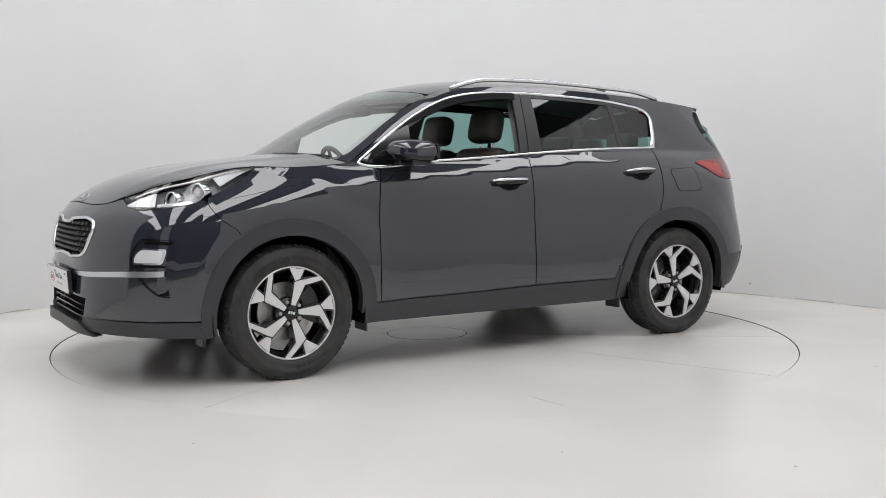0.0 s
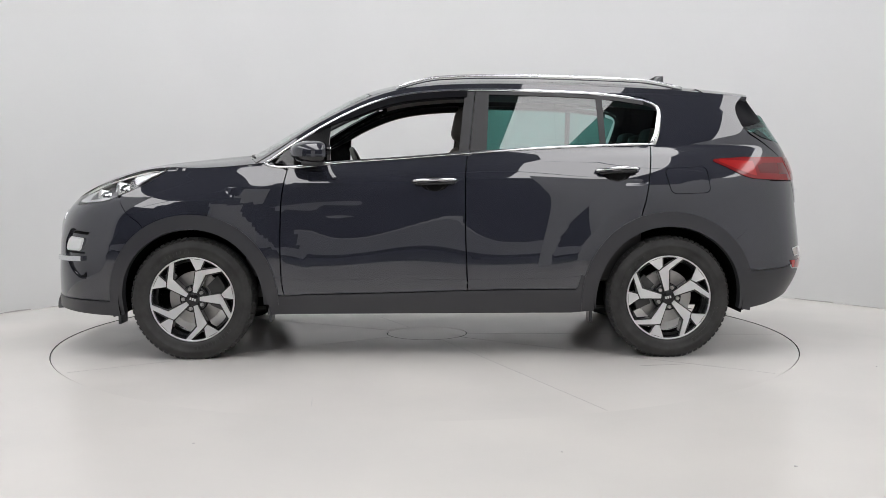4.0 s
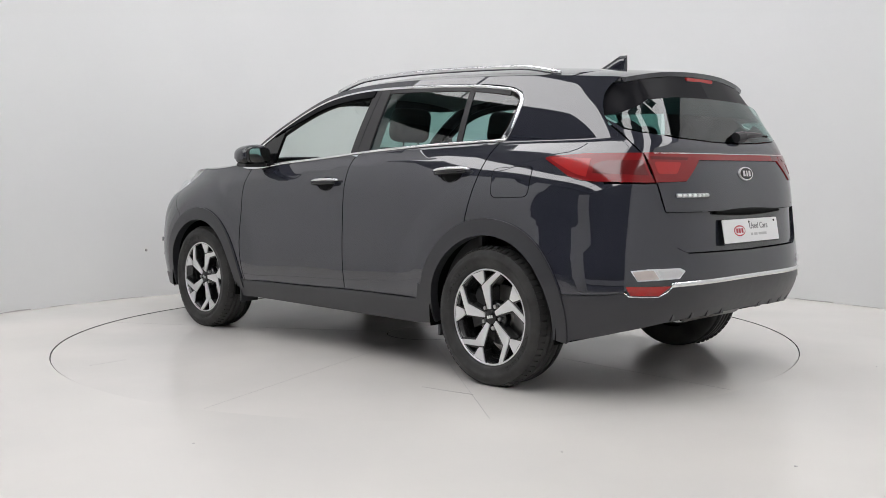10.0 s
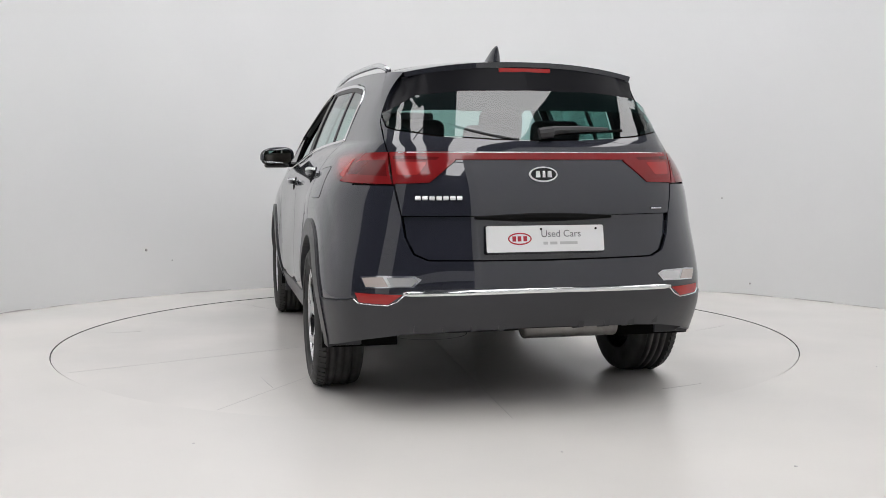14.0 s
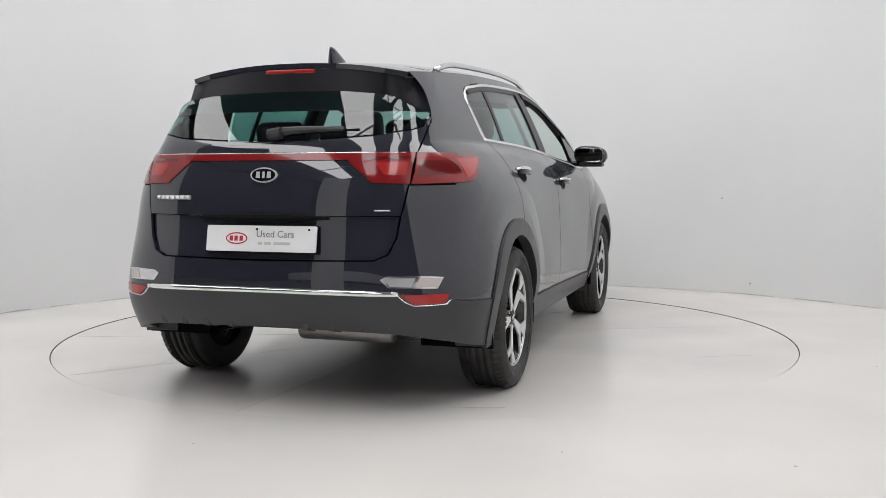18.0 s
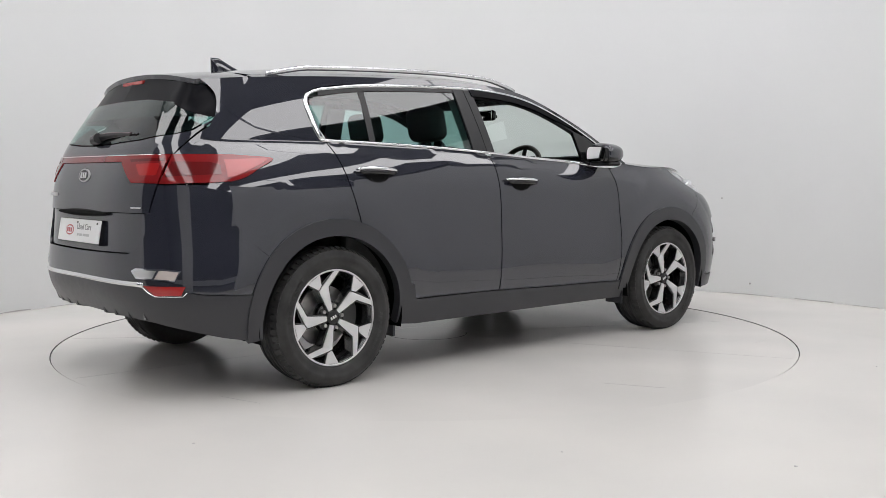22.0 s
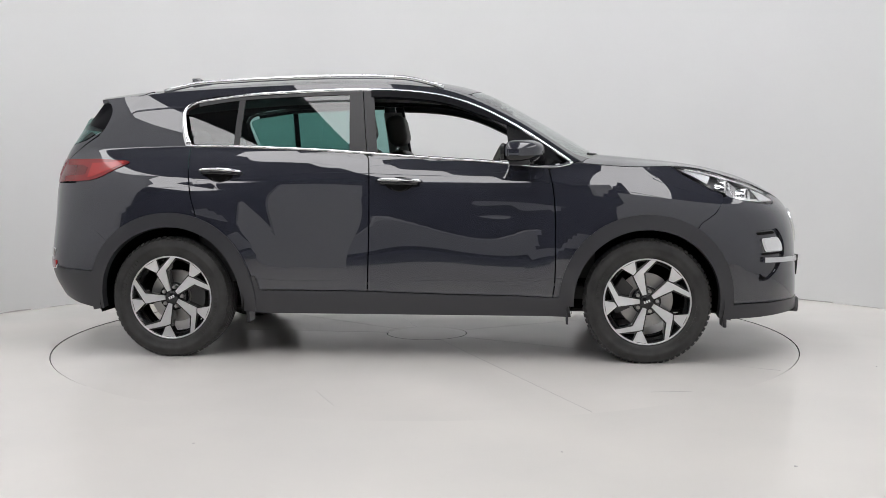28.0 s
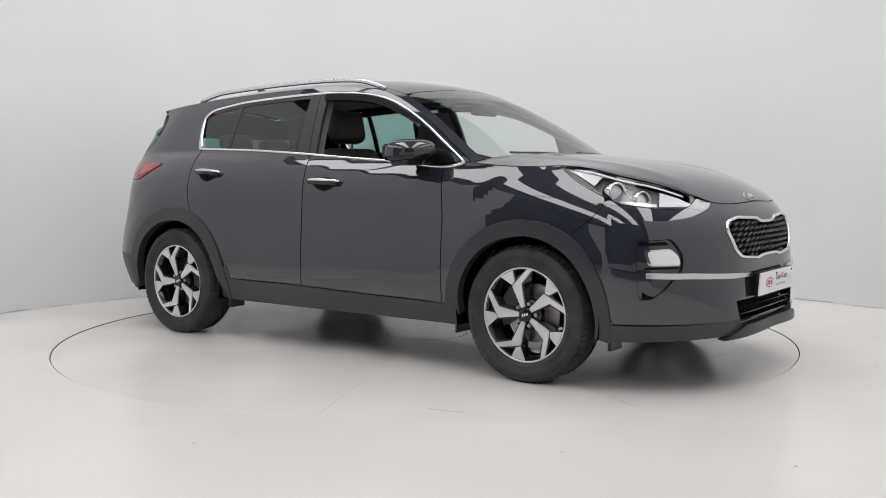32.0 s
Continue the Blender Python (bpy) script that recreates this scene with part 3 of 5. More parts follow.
# ------------------------------------------------------------ wheel arches, lower skin
AF, AR, HUB = 1.335, -1.335, 0.338
RF_IN, RF_OUT, RR_IN, RR_OUT = 0.392, 0.474, 0.400, 0.482
G = 0.0034
DOOR_LOW = Spline([0.9, 0.82, 0.26, -0.2, -0.83, -1.3], [0.352, 0.357, 0.369, 0.382, 0.386, 0.39])
BELT_LINE = Spline([0.95, 0.816, 0.567, 0.252, -0.209, -0.709, -1.05, -1.26, -1.4], [1.083, 1.072, 1.093, 1.116, 1.150, 1.180, 1.193, 1.199, 1.202])
CHROME_TOP = Spline([0.93, 0.84, 0.696, 0.503, 0.245, 0.052, -0.241, -0.734, -1.067, -1.25], [1.105, 1.165, 1.258, 1.366, 1.470, 1.505, 1.520, 1.508, 1.486, 1.458])


def skin(s, z):
    """The whole side, nose and tail, below and above the belt, as one surface."""
    s, z = np.atleast_1d(np.asarray(s, float)), np.atleast_1d(np.asarray(z, float))
    zb = BELT(s)[:, 2]
    lo = body(s, np.minimum(z, zb))
    lo[:, 1] += relief(s, np.minimum(z, zb), zb)
    return np.where((z > zb)[:, None], upper(s, z), np.column_stack([lo[:, :2], z]))


def s_at(y, z, ahead=True):
    """The place on the nose or the tail that lies y from the middle at height z."""
    y, z = np.atleast_1d(np.asarray(y, float)), np.atleast_1d(np.asarray(z, float))
    z = np.broadcast_to(z, y.shape)
    a, b = (np.full(y.shape, 3.02), np.full(y.shape, 1.72)) if ahead else (np.full(y.shape, -3.03), np.full(y.shape, -1.72))
    for _ in range(26):
        m = (a + b) / 2
        small = skin(m, z)[:, 1] < np.abs(y)
        a, b = np.where(small, m, a), np.where(small, b, m)
    return (a + b) / 2


def front(y, z):
    y, z = np.atleast_1d(np.asarray(y, float)), np.atleast_1d(np.asarray(z, float))
    p = skin(s_at(np.abs(y), z, True), z)
    return np.column_stack([p[:, 0], y, z])


def tail(y, z):
    y, z = np.atleast_1d(np.asarray(y, float)), np.atleast_1d(np.asarray(z, float))
    p = skin(s_at(np.abs(y), z, False), z)
    return np.column_stack([p[:, 0], y, z])


def sf(y, z):
    return (float(s_at(y, z, True)[0]), z)


def sr(y, z):
    return (float(s_at(y, z, False)[0]), z)


def whole(h):
    return h + [(-y, z) for y, z in h[::-1] if y > 1e-6]


def whole_x(h):
    return h + [(x, -y) for x, y in h[::-1] if y > 1e-6]


def loft(name, a, b, mat, parent, label="", both=True, n=4, bulge=0.0):
    """A skin stretched between two lines of as many points."""
    made = []
    for side in ((1, -1) if both else (1,)):
        bm = bmesh.new()
        rows = []
        for k in range(n + 1):
            t = k / n
            rows.append([bm.verts.new((p[0] * (1 - t) + q[0] * t, side * (p[1] * (1 - t) + q[1] * t), p[2] * (1 - t) + q[2] * t)) for p, q in zip(a, b)])
        for p, q in zip(rows, rows[1:]):
            for i in range(len(a) - 1):
                bm.faces.new((p[i], p[i + 1], q[i + 1], q[i]))
        bmesh.ops.recalc_face_normals(bm, faces=bm.faces)
        made.append(part(name, bm, mat, parent, label, smooth=True))
    return made


# front door: lower panel
fd_front = curve([(0.822, 0.357), (0.838, 0.45), (0.842, 0.75), (0.832, 0.94), (0.812, 1.055)], 14)
b_gap = curve([(-0.204, 0.384), (-0.192, 0.74), (-0.196, 1.05), (-0.213, 1.135)], 12)
poly = [(x - G, z) for x, z in fd_front] + [(0.80, float(BELT_LINE(0.80)))] + [(x, float(BELT_LINE(x))) for x in np.linspace(0.7, -0.15, 12)] + [(x + G, z) for x, z in b_gap[::-1]] + [(x, float(DOOR_LOW(x)) + 0.003) for x in np.linspace(-0.1, 0.75, 10)]
fdoors = panel("front_door", skin, poly, PAINT, shell, d=0.024)
# rear door
r_edge = [(-0.832, 0.386), (-0.845, 0.42)] + arc(AR, HUB, 0.478, 16, 71, 16) + curve([(-1.188, 0.83), (-1.215, 0.93), (-1.245, 1.10), (-1.262, 1.199)], 10)
poly = [(x - G, z) for x, z in b_gap] + [(x, float(BELT_LINE(x))) for x in np.linspace(-0.25, -1.2, 14)] + [(x + G, z) for x, z in r_edge[::-1]] + [(x, float(DOOR_LOW(x)) + 0.003) for x in np.linspace(-0.78, -0.25, 7)]
rdoors = panel("rear_door", skin, poly, PAINT, shell, d=0.024)

# front wing between door, bonnet, headlamp and bumper
def rim_z(s):
    """Height of the bonnet's rim above the place s on the side."""
    q = BELT(np.array([s]))[0]
    return float(hood_z(q[0], q[1]))


wing_top = [(x, rim_z(x) - 0.004) for x in np.linspace(0.93, 1.46, 12)]
LAMP_LOW = curve([(1.458, 1.074), (1.53, 1.018), (1.64, 0.963), (1.80, 0.908), (1.96, 0.884), (2.12, 0.872), (2.30, 0.868), (2.43, rim_z(2.43) - 0.006)], 30)
low_side = [(x, z - G) for x, z in LAMP_LOW if x < 1.755]
poly = [(x + G, z) for x, z in fd_front] + [(0.86, 1.075), (0.90, 1.095)] + wing_top + low_side + [(1.750, 0.905), (1.742, 0.88), (1.69, 0.82), (1.612, 0.768)] + arc(AF, HUB, RF_OUT - 0.01, 57.4, 176, 30)[:] + [(0.862, 0.362), (0.83, 0.357)]
fenders = panel("front_wing", skin, poly, PAINT, shell, d=0.022)

# rear quarter from the door back to the tailgate and up the rear pillar
win_rear = [(-1.262, 1.199), (-1.298, 1.235), (-1.318, 1.33), (-1.335, 1.405), (-1.31, 1.445), (-1.25, 1.472), (-1.15, 1.49), (-1.05, 1.500)]
FIN = curve([(-1.59, 1.498), (-1.655, 1.435), (-1.735, 1.37), (-1.83, 1.31)], 8)
LAMP_TIP = curve([(-1.80, 1.125), (-1.68, 1.118), (-1.592, 1.107), (-1.66, 1.072), (-1.76, 1.025), (-1.85, 1.003)], 20)
poly = ([(x - G, z) for x, z in r_edge[18:]] + win_rear[1:] + [(-0.95, 1.512)] + [(x, float(EDGE_Z(x)) - 0.002) for x in np.linspace(-1.0, -1.585, 14)]
        + FIN + [sr(0.641, 1.262), sr(0.645, 1.18), sr(0.64, 1.127)] + LAMP_TIP + [(-1.95, 0.997), (-1.985, 0.995)]
        + [(-1.93, 0.90), (-1.85, 0.80), (-1.775, 0.72), (-1.70, 0.66)] + arc(AR, HUB, RR_OUT - 0.01, 137, 73, 16))
panel("rear_quarter", skin, poly, PAINT, shell, d=0.024)
# filler flap on the car's left
FLAP = rounded([(-1.312, 1.062), (-1.548, 1.074), (-1.562, 0.925), (-1.345, 0.918)], 0.035)
panel("filler_gap", skin, FLAP, DARK, shell, both=False, off=0.0006, flange=0)
mid = np.array(FLAP).mean(0)
panel("filler_flap", skin, [tuple(mid + (np.array(p) - mid) * 0.965) for p in FLAP], PAINT, shell, both=False, off=0.0012, flange=0.001)

# sills
poly = [(0.93, 0.246), (0.90, 0.36)] + [(x, float(DOOR_LOW(x)) - 0.003) for x in np.linspace(0.82, -0.82, 16)] + [(-0.845, 0.47), (-0.87, 0.46), (-0.93, 0.30), (-0.93, 0.262)] + [(x, 0.25) for x in np.linspace(-0.8, 0.8, 8)]
panel("sill", skin, poly, CLADDING, shell, off=0.004, flange=0.05)


def arch(name, cx, rin, rout, a0, a1):
    return panel(name, skin, arc(cx, HUB, rout, a0, a1, 40) + arc(cx, HUB, rin, a1, a0, 40), CLADDING, shell, off=0.010, flange=0.05, d=0.03)


arch("wheel_arch_trim", AF, RF_IN, RF_OUT, -12, 184)
arch("wheel_arch_trim", AR, RR_IN, RR_OUT, -9, 189)

# bonnet
def notch(x):
    """How far the headlamp reaches up over the bonnet's rim."""
    return 0.040 * math.sin(math.pi * min(1.0, max(0.0, (x - 1.46) / 0.64))) ** 0.7


hp = [(2.164, 0.0)] + [(float(q[0]), float(q[1]) - 0.003 - notch(q[0])) for q in BELT(np.concatenate([np.linspace(2.9, 1.46, 26), np.linspace(1.36, 0.96, 6)]))] + [(1.02, 0.70), (1.09, 0.45), (1.125, 0.2), (1.13, 0.0)]
panel("bonnet", hood, whole_x(hp), PAINT, shell, both=False, d=0.04)


# roof, windscreen, pillars
def edge_y(x):
    return float(edge(x)[0, 1])


def screen_edge(x):
    return edge_y(x) - 0.06 - 0.02 * x


half = [(1.13, 0.0), (1.12, 0.2), (1.085, 0.45), (1.02, 0.68)] + [(x, screen_edge(x)) for x in (0.95, 0.85, 0.75, 0.65, 0.55, 0.45, 0.38)] + [(0.36, 0.54), (0.395, 0.35), (0.41, 0.0)]
panel("windscreen", top, whole_x(half), CLEAR, shell, "slightly green windscreen", both=False, flange=0, d=0.05)
band = [(0.407, 0.0), (0.392, 0.35), (0.357, 0.54)] + [(0.375, screen_edge(0.375)), (0.45, 0.50), (0.50, 0.35), (0.515, 0.0)]
panel("windscreen_band", top, whole_x(band), TRIM, shell, "black printed band along the windscreen top", both=False, off=-0.004, flange=0)
half = [(0.405, 0.0), (0.39, 0.35), (0.353, 0.54), (0.34, screen_edge(0.34))] + [(x, edge_y(x) - 0.062) for x in np.linspace(0.25, -1.55, 22)] + [(-1.60, 0.40), (-1.63, 0.0)]
panel("roof", top, whole_x(half), PAINT, shell, both=False, d=0.05)
half = [(1.02, 0.685)] + [(x, screen_edge(x) + 0.004) for x in (0.95, 0.85, 0.75, 0.65, 0.55, 0.45, 0.36)] + [(x, edge_y(x) - 0.058) for x in np.linspace(0.25, -1.58, 22)] + [(x, edge_y(x)) for x in np.linspace(-1.58, 0.98, 34)]
panel("roof_side", top, half, PAINT, shell, d=0.03)
# the flank between the window chrome and the roof edge
poly = [(x, float(CHROME_TOP(x)) - 0.01) for x in np.linspace(0.93, -1.05, 40)] + [(-1.0, float(EDGE_Z(-1.0)) - 0.002)] + [(x, float(EDGE_Z(x))) for x in np.linspace(-0.95, 0.98, 36)]
panel("door_frame", skin, poly, PAINT, shell, d=0.03)

# spoiler with side fins and dark underside
half = [(-1.635, 0.0), (-1.605, 0.40), (-1.60, edge_y(-1.60) - 0.002), (-1.72, edge_y(-1.72) - 0.002), (-1.84, edge_y(-1.84) - 0.006), (-1.868, 0.535), (-1.893, 0.44), (-1.922, 0.22), (-1.93, 0.0)]
spoil = panel("spoiler", top, whole_x(half), PAINT, shell, both=False, d=0.04, flange=0.022)[0]
up_line = Spline(np.linspace(0, 1, 3), np.array([top(x, y)[0] for x, y in half[2:5]]))
low_line = Spline(np.linspace(0, 1, len(FIN)), np.array([skin(*q)[0] for q in FIN]))


def fin_at(t, u):
    """A point of the side fin: t from the roof's edge down, u from its front to its hollow rear edge."""
    k = u * (1 - 0.17 * 4 * t * (1 - t))
    return up_line(k) * (1 - t) + low_line(k) * t


for sg in (1, -1):
    bm = bmesh.new()
    rows = [[bm.verts.new((p[0], sg * p[1], p[2])) for p in (fin_at(t, u) for u in np.linspace(0, 1, 11))] for t in np.linspace(0, 1, 11)]
    for p, q in zip(rows, rows[1:]):
        for i in range(10):
            bm.faces.new((p[i], p[i + 1], q[i + 1], q[i]))
    bmesh.ops.recalc_face_normals(bm, faces=bm.faces)
    part("spoiler_fin", bm, PAINT, spoil, smooth=True)
rear_edge = [fin_at(t, 1.0) for t in np.linspace(1, 0.16, 7)]
inner_edge = [p + np.array([0.006, -0.016, -0.002]) for p in rear_edge]
loft("fin_edge", rear_edge, inner_edge, PAINT, spoil)
lip = [top(x, y)[0] + np.array([0.004, 0, -0.022]) for x, y in half[5:]]
tr = inner_edge + [lip[0] + np.array([0.004, 0.0, -0.004])] + lip[1:]
gl = [np.array(inner_edge[0]) + np.array([0.01, -0.004, 0.0])] + [tail(y, z)[0] + np.array([0.012, 0, 0]) for y, z in ((0.585, 1.303), (0.578, 1.304), (0.57, 1.305), (0.56, 1.306), (0.55, 1.307), (0.54, 1.307), (0.50, 1.308), (0.43, 1.309), (0.22, 1.310), (0.0, 1.310))]
loft("spoiler_underside", tr, gl, UNDERSIDE, spoil, "black underside of the spoiler", n=8)
panel("pillar_corner", skin, [FIN[-1], sr(0.639, 1.264), sr(0.632, 1.300), sr(0.580, 1.332)], UNDERSIDE, shell, flange=0, off=-0.002)
part("third_brake_lamp", box(bmesh.new(), -1.938, -1.915, -0.12, 0.12, 1.484, 1.503, 0.004), RED_BRIGHT, spoil, "high red brake lamp in the spoiler")

# tail: window, gate, lamps, bumper
win = [(0.0, 1.40), (0.3, 1.395), (0.50, 1.375), (0.57, 1.335), (0.628, 1.302), (0.626, 1.244), (0.60, 1.226), (0.45, 1.200), (0.2, 1.184), (0.0, 1.180)]
panel("rear_window", tail, whole(win), TINT, shell, "dark tinted rear window", both=False, flange=0.004, d=0.05)
panel("tailgate", tail, whole([(0, 1.174), (0.2, 1.178), (0.45, 1.193), (0.600, 1.220), (0.630, 1.238), (0.633, 1.290), (0.638, 1.256), (0.642, 1.18), (0.637, 1.128), (0.40, 1.128), (0.0, 1.128)]), PAINT, shell, both=False, d=0.035)
panel("tail_inner", tail, [(0.52, 1.14), (0.66, 1.14), (0.655, 1.25), (0.60, 1.30), (0.585, 1.26), (0.52, 1.205)], DARK, shell, off=-0.018, flange=0)
gate_low = [(0, 1.092), (0.37, 1.092), (0.485, 0.997), (0.622, 0.992), (0.612, 0.93), (0.60, 0.862), (0.0, 0.860)]
panel("tailgate_panel", tail, whole(gate_low), PAINT, shell, both=False, d=0.035)
panel("plate_recess", tail, whole([(0, 0.857), (0.597, 0.859), (0.585, 0.77), (0.555, 0.705), (0.50, 0.680), (0.0, 0.675)]), PAINT, shell, both=False, off=-0.014, flange=0.004, d=0.035)
# lamp across the tail
bar = panel("tail_lamp_bar", tail, whole([(0, 1.126), (0.40, 1.126), (0.40, 1.094), (0.0, 1.094)]), RED_LENS, shell, "red light bar joining the tail lamps", both=False, off=0.004, flange=0.012)[0]
strip("bright_line", *on(tail, [(y, 1.124) for y in np.linspace(-0.60, 0.60, 30)]), 0.006, 0.008, CHROME, bar, both=False)
lamps_in = panel("tail_lamp_inner", tail, [(0.40, 1.127), (0.632, 1.127), (0.627, 0.994), (0.487, 0.998), (0.377, 1.088), (0.377, 1.094), (0.40, 1.094)], RED_LENS, shell, "red tail lamp on the tailgate", off=0.005, flange=0.014, d=0.03)
lamps_out = panel("tail_lamp", skin, [sr(0.636, 1.126)] + LAMP_TIP + [(-1.95, 0.998), sr(0.66, 0.993), sr(0.632, 0.993)], RED_LENS, shell, "red wrap-round tail lamp", off=0.005, flange=0.014, d=0.03)
for lp, ob in enumerate(lamps_in):
    sgn_ = 1 if lp == 0 else -1
    panel("brake_light", tail, [(sgn_ * y, z) for y, z in rounded([(0.49, 1.082), (0.612, 1.086), (0.612, 1.030), (0.530, 1.030)], 0.012)], RED_BRIGHT, ob, both=False, off=0.0065, flange=0.001)
    panel("lamp_chamber", tail, [(sgn_ * y, z) for y, z in ((0.44, 1.104), (0.62, 1.110), (0.62, 1.096), (0.452, 1.092))], RED_DEEP, ob, both=False, off=0.0065, flange=0.001)
for lp, ob in enumerate(lamps_out):
    for nm, mat, off_, c in (("lamp_chamber", RED_DEEP, 0.0065, [sr(0.648, 1.092), (-1.95, 1.090), (-1.89, 1.075), (-1.90, 1.035), sr(0.648, 1.025)]),
                             ("light_guide", RED_BRIGHT, 0.0065, curve([(-1.86, 1.100), (-1.74, 1.104), (-1.625, 1.106), (-1.70, 1.068), (-1.80, 1.032), (-1.87, 1.018)], 20))):
        e = panel(nm, skin, c, mat, ob, off=off_, flange=0.001, d=0.03)
        bpy.data.objects.remove(e[1 - lp])      # the other side belongs to the other lamp
# bumper
panel("rear_bumper", skin, [(-3.03, 0.668)] + [sr(y, z) for y, z in ((0.50, 0.674), (0.56, 0.70), (0.592, 0.77), (0.604, 0.86), (0.628, 0.987), (0.66, 0.987))] + [(-1.98, 0.988), (-1.925, 0.895), (-1.845, 0.795), (-1.77, 0.715), (-1.690, 0.650)] + [(-1.750, 0.56), (-1.780, 0.49), (-2.05, 0.50), (-2.3, 0.535), (-3.03, 0.545)], PAINT, shell, d=0.035)
panel("rear_lower_bumper", skin, [(-3.03, 0.541), (-2.3, 0.531), (-2.05, 0.496), (-1.780, 0.486), (-1.80, 0.275), (-1.95, 0.295), (-2.13, 0.325), (-2.40, 0.36), (-2.56, 0.37), (-3.03, 0.38)], CLADDING, shell, "textured black lower bumper", d=0.035, flange=0.04, off=0.003)
strip("bumper_chrome_strip", *on(tail, [(y, 0.543 - 0.006 * (y / 0.6) ** 2) for y in np.linspace(-0.60, 0.60, 40)]), 0.024, 0.010, CHROME, shell, "chrome strip along the rear bumper", both=False)
for off_, nm, pts, mat in ((0.003, "reversing_lamp", [(0.765, 0.605), (0.70, 0.612), (0.555, 0.612), (0.528, 0.598), (0.56, 0.565), (0.745, 0.558)], REFLECTOR),):
    lp_ = panel(nm, skin, [sr(y, z) for y, z in pts], mat, shell, "clear reversing lamp in a chrome surround", off=off_, flange=0.01, d=0.03)
    for k, ob in enumerate(lp_):
        w_ = [sr(y, z) for y, z in ((0.758, 0.600), (0.705, 0.605), (0.68, 0.605), (0.66, 0.567), (0.745, 0.563))]
        e = panel("indicator_bulb_cover", skin, w_, AMBER, ob, "amber indicator", off=0.0045, flange=0.001)
        bpy.data.objects.remove(e[1 - k])
        w_ = [sr(y, z) for y, z in ((0.665, 0.604), (0.565, 0.605), (0.545, 0.597), (0.568, 0.570), (0.648, 0.568))]
        e = panel("clear_cover", skin, w_, ALLOY, ob, off=0.0045, flange=0.001)
        bpy.data.objects.remove(e[1 - k])
strip("reflector_trim", *on(skin, [sr(y, z) for y, z in ((0.592, 0.536), (0.625, 0.505), (0.66, 0.488), (0.72, 0.489), (0.775, 0.492), (0.79, 0.51))]), 0.007, 0.010, CHROME, shell, "thin chrome edge under the reflector")
panel("rear_reflector", skin, [sr(y, z) for y, z in ((0.785, 0.536), (0.605, 0.534), (0.66, 0.493), (0.77, 0.497))], RED_BRIGHT, shell, "red rear reflector", off=0.006, flange=0.012, d=0.03)
for y in (0.18, 0.30, 0.42, 0.54):
    for sg in (1, -1):
        q = tail(y, 0.42)[0]
        fin_bm = prism([(q[0] - 0.010, 0.455), (q[0] + 0.02, 0.37), (q[0] + 0.10, 0.355), (q[0] + 0.04, 0.455)], sg * y - 0.012, sg * y + 0.012, lambda a, b, h: (a, h, b))
        part("diffuser_fin", fin_bm, CLADDING, shell)
loft("rear_valance", [tuple(p) for p in on(tail, [(y, 0.40) for y in np.linspace(-0.7, 0.7, 16)])[0] + np.array([0.03, 0, 0])], [(-1.80, y, 0.36) for y in np.linspace(-0.7, 0.7, 16)], UNDER, shell, both=False)

# front bumper with openings for grille, lower grille and fog lamps
GRILLE = [(0, 0.792), (0.085, 0.795), (0.135, 0.813), (0.34, 0.822), (0.43, 0.805), (0.455, 0.765), (0.405, 0.665), (0.35, 0.632), (0.17, 0.618), (0.10, 0.628), (0, 0.630)]
LOWER = [(0, 0.43), (0.42, 0.425), (0.385, 0.33)]
POD = rounded([sf(0.854, 0.722), sf(0.755, 0.735), sf(0.725, 0.66), sf(0.732, 0.590), sf(0.762, 0.555), sf(0.795, 0.500), sf(0.828, 0.455), sf(0.854, 0.449)], 0.026)
outer = [(x, rim_z(x) - 0.004) for x in np.linspace(3.02, 2.46, 8)] + [(x, z - G) for x, z in LAMP_LOW[::-1] if x > 1.755] + [(1.7525, 0.903), (1.7445, 0.877), (1.6925, 0.817), (1.614, 0.766)] + arc(AF, HUB, RF_OUT - 0.01, 57, 2, 16) + [(1.80, 0.33), (1.95, 0.335), (2.3, 0.335)] + [sf(y, z) for y, z in LOWER[::-1] if y > 0] + [(3.02, 0.43)] + [sf(y, z) if y > 0 else (3.02, z) for y, z in GRILLE[::-1]]
panel("front_bumper", skin, outer, PAINT, shell, d=0.03, holes=[POD])
panel("fog_lamp_recess", skin, POD, PAINT, shell, "gloss black fog lamp recess", off=-0.014, flange=0, d=0.03)
# flat black patch in place of the shaded hollow above the lamp
panel("fog_lamp_shade", skin, rounded([sf(0.849, 0.716), sf(0.778, 0.723), sf(0.768, 0.709), sf(0.847, 0.701)], 0.008), DARK, shell, "flat dark patch as the shade over the fog lamp", off=-0.012, flange=0, d=0.03)
fogs = panel("fog_lamp", skin, rounded([sf(0.844, 0.682), sf(0.768, 0.690), sf(0.742, 0.655), sf(0.738, 0.610), sf(0.840, 0.610)], 0.02), CHROME, shell, "clear fog lamp in a chrome surround", off=-0.004, flange=0.018, d=0.03)
for k, ob in enumerate(fogs):
    e = panel("fog_lens", skin, rounded([sf(0.837, 0.675), sf(0.772, 0.682), sf(0.750, 0.653), sf(0.746, 0.617), sf(0.833, 0.617)], 0.02), CLEAR_INNER, ob, "bright ribbed fog lens", off=-0.001, flange=0.003, d=0.03)
    bpy.data.objects.remove(e[1 - k])
# flat black band in place of the shaded hollow below the lamp
panel("fog_lamp_shade", skin, rounded([sf(0.848, 0.603), sf(0.742, 0.605), sf(0.742, 0.597), sf(0.848, 0.593)], 0.003), DARK, shell, "thin flat dark band as the shade under the fog lamp", off=-0.011, flange=0, d=0.03)
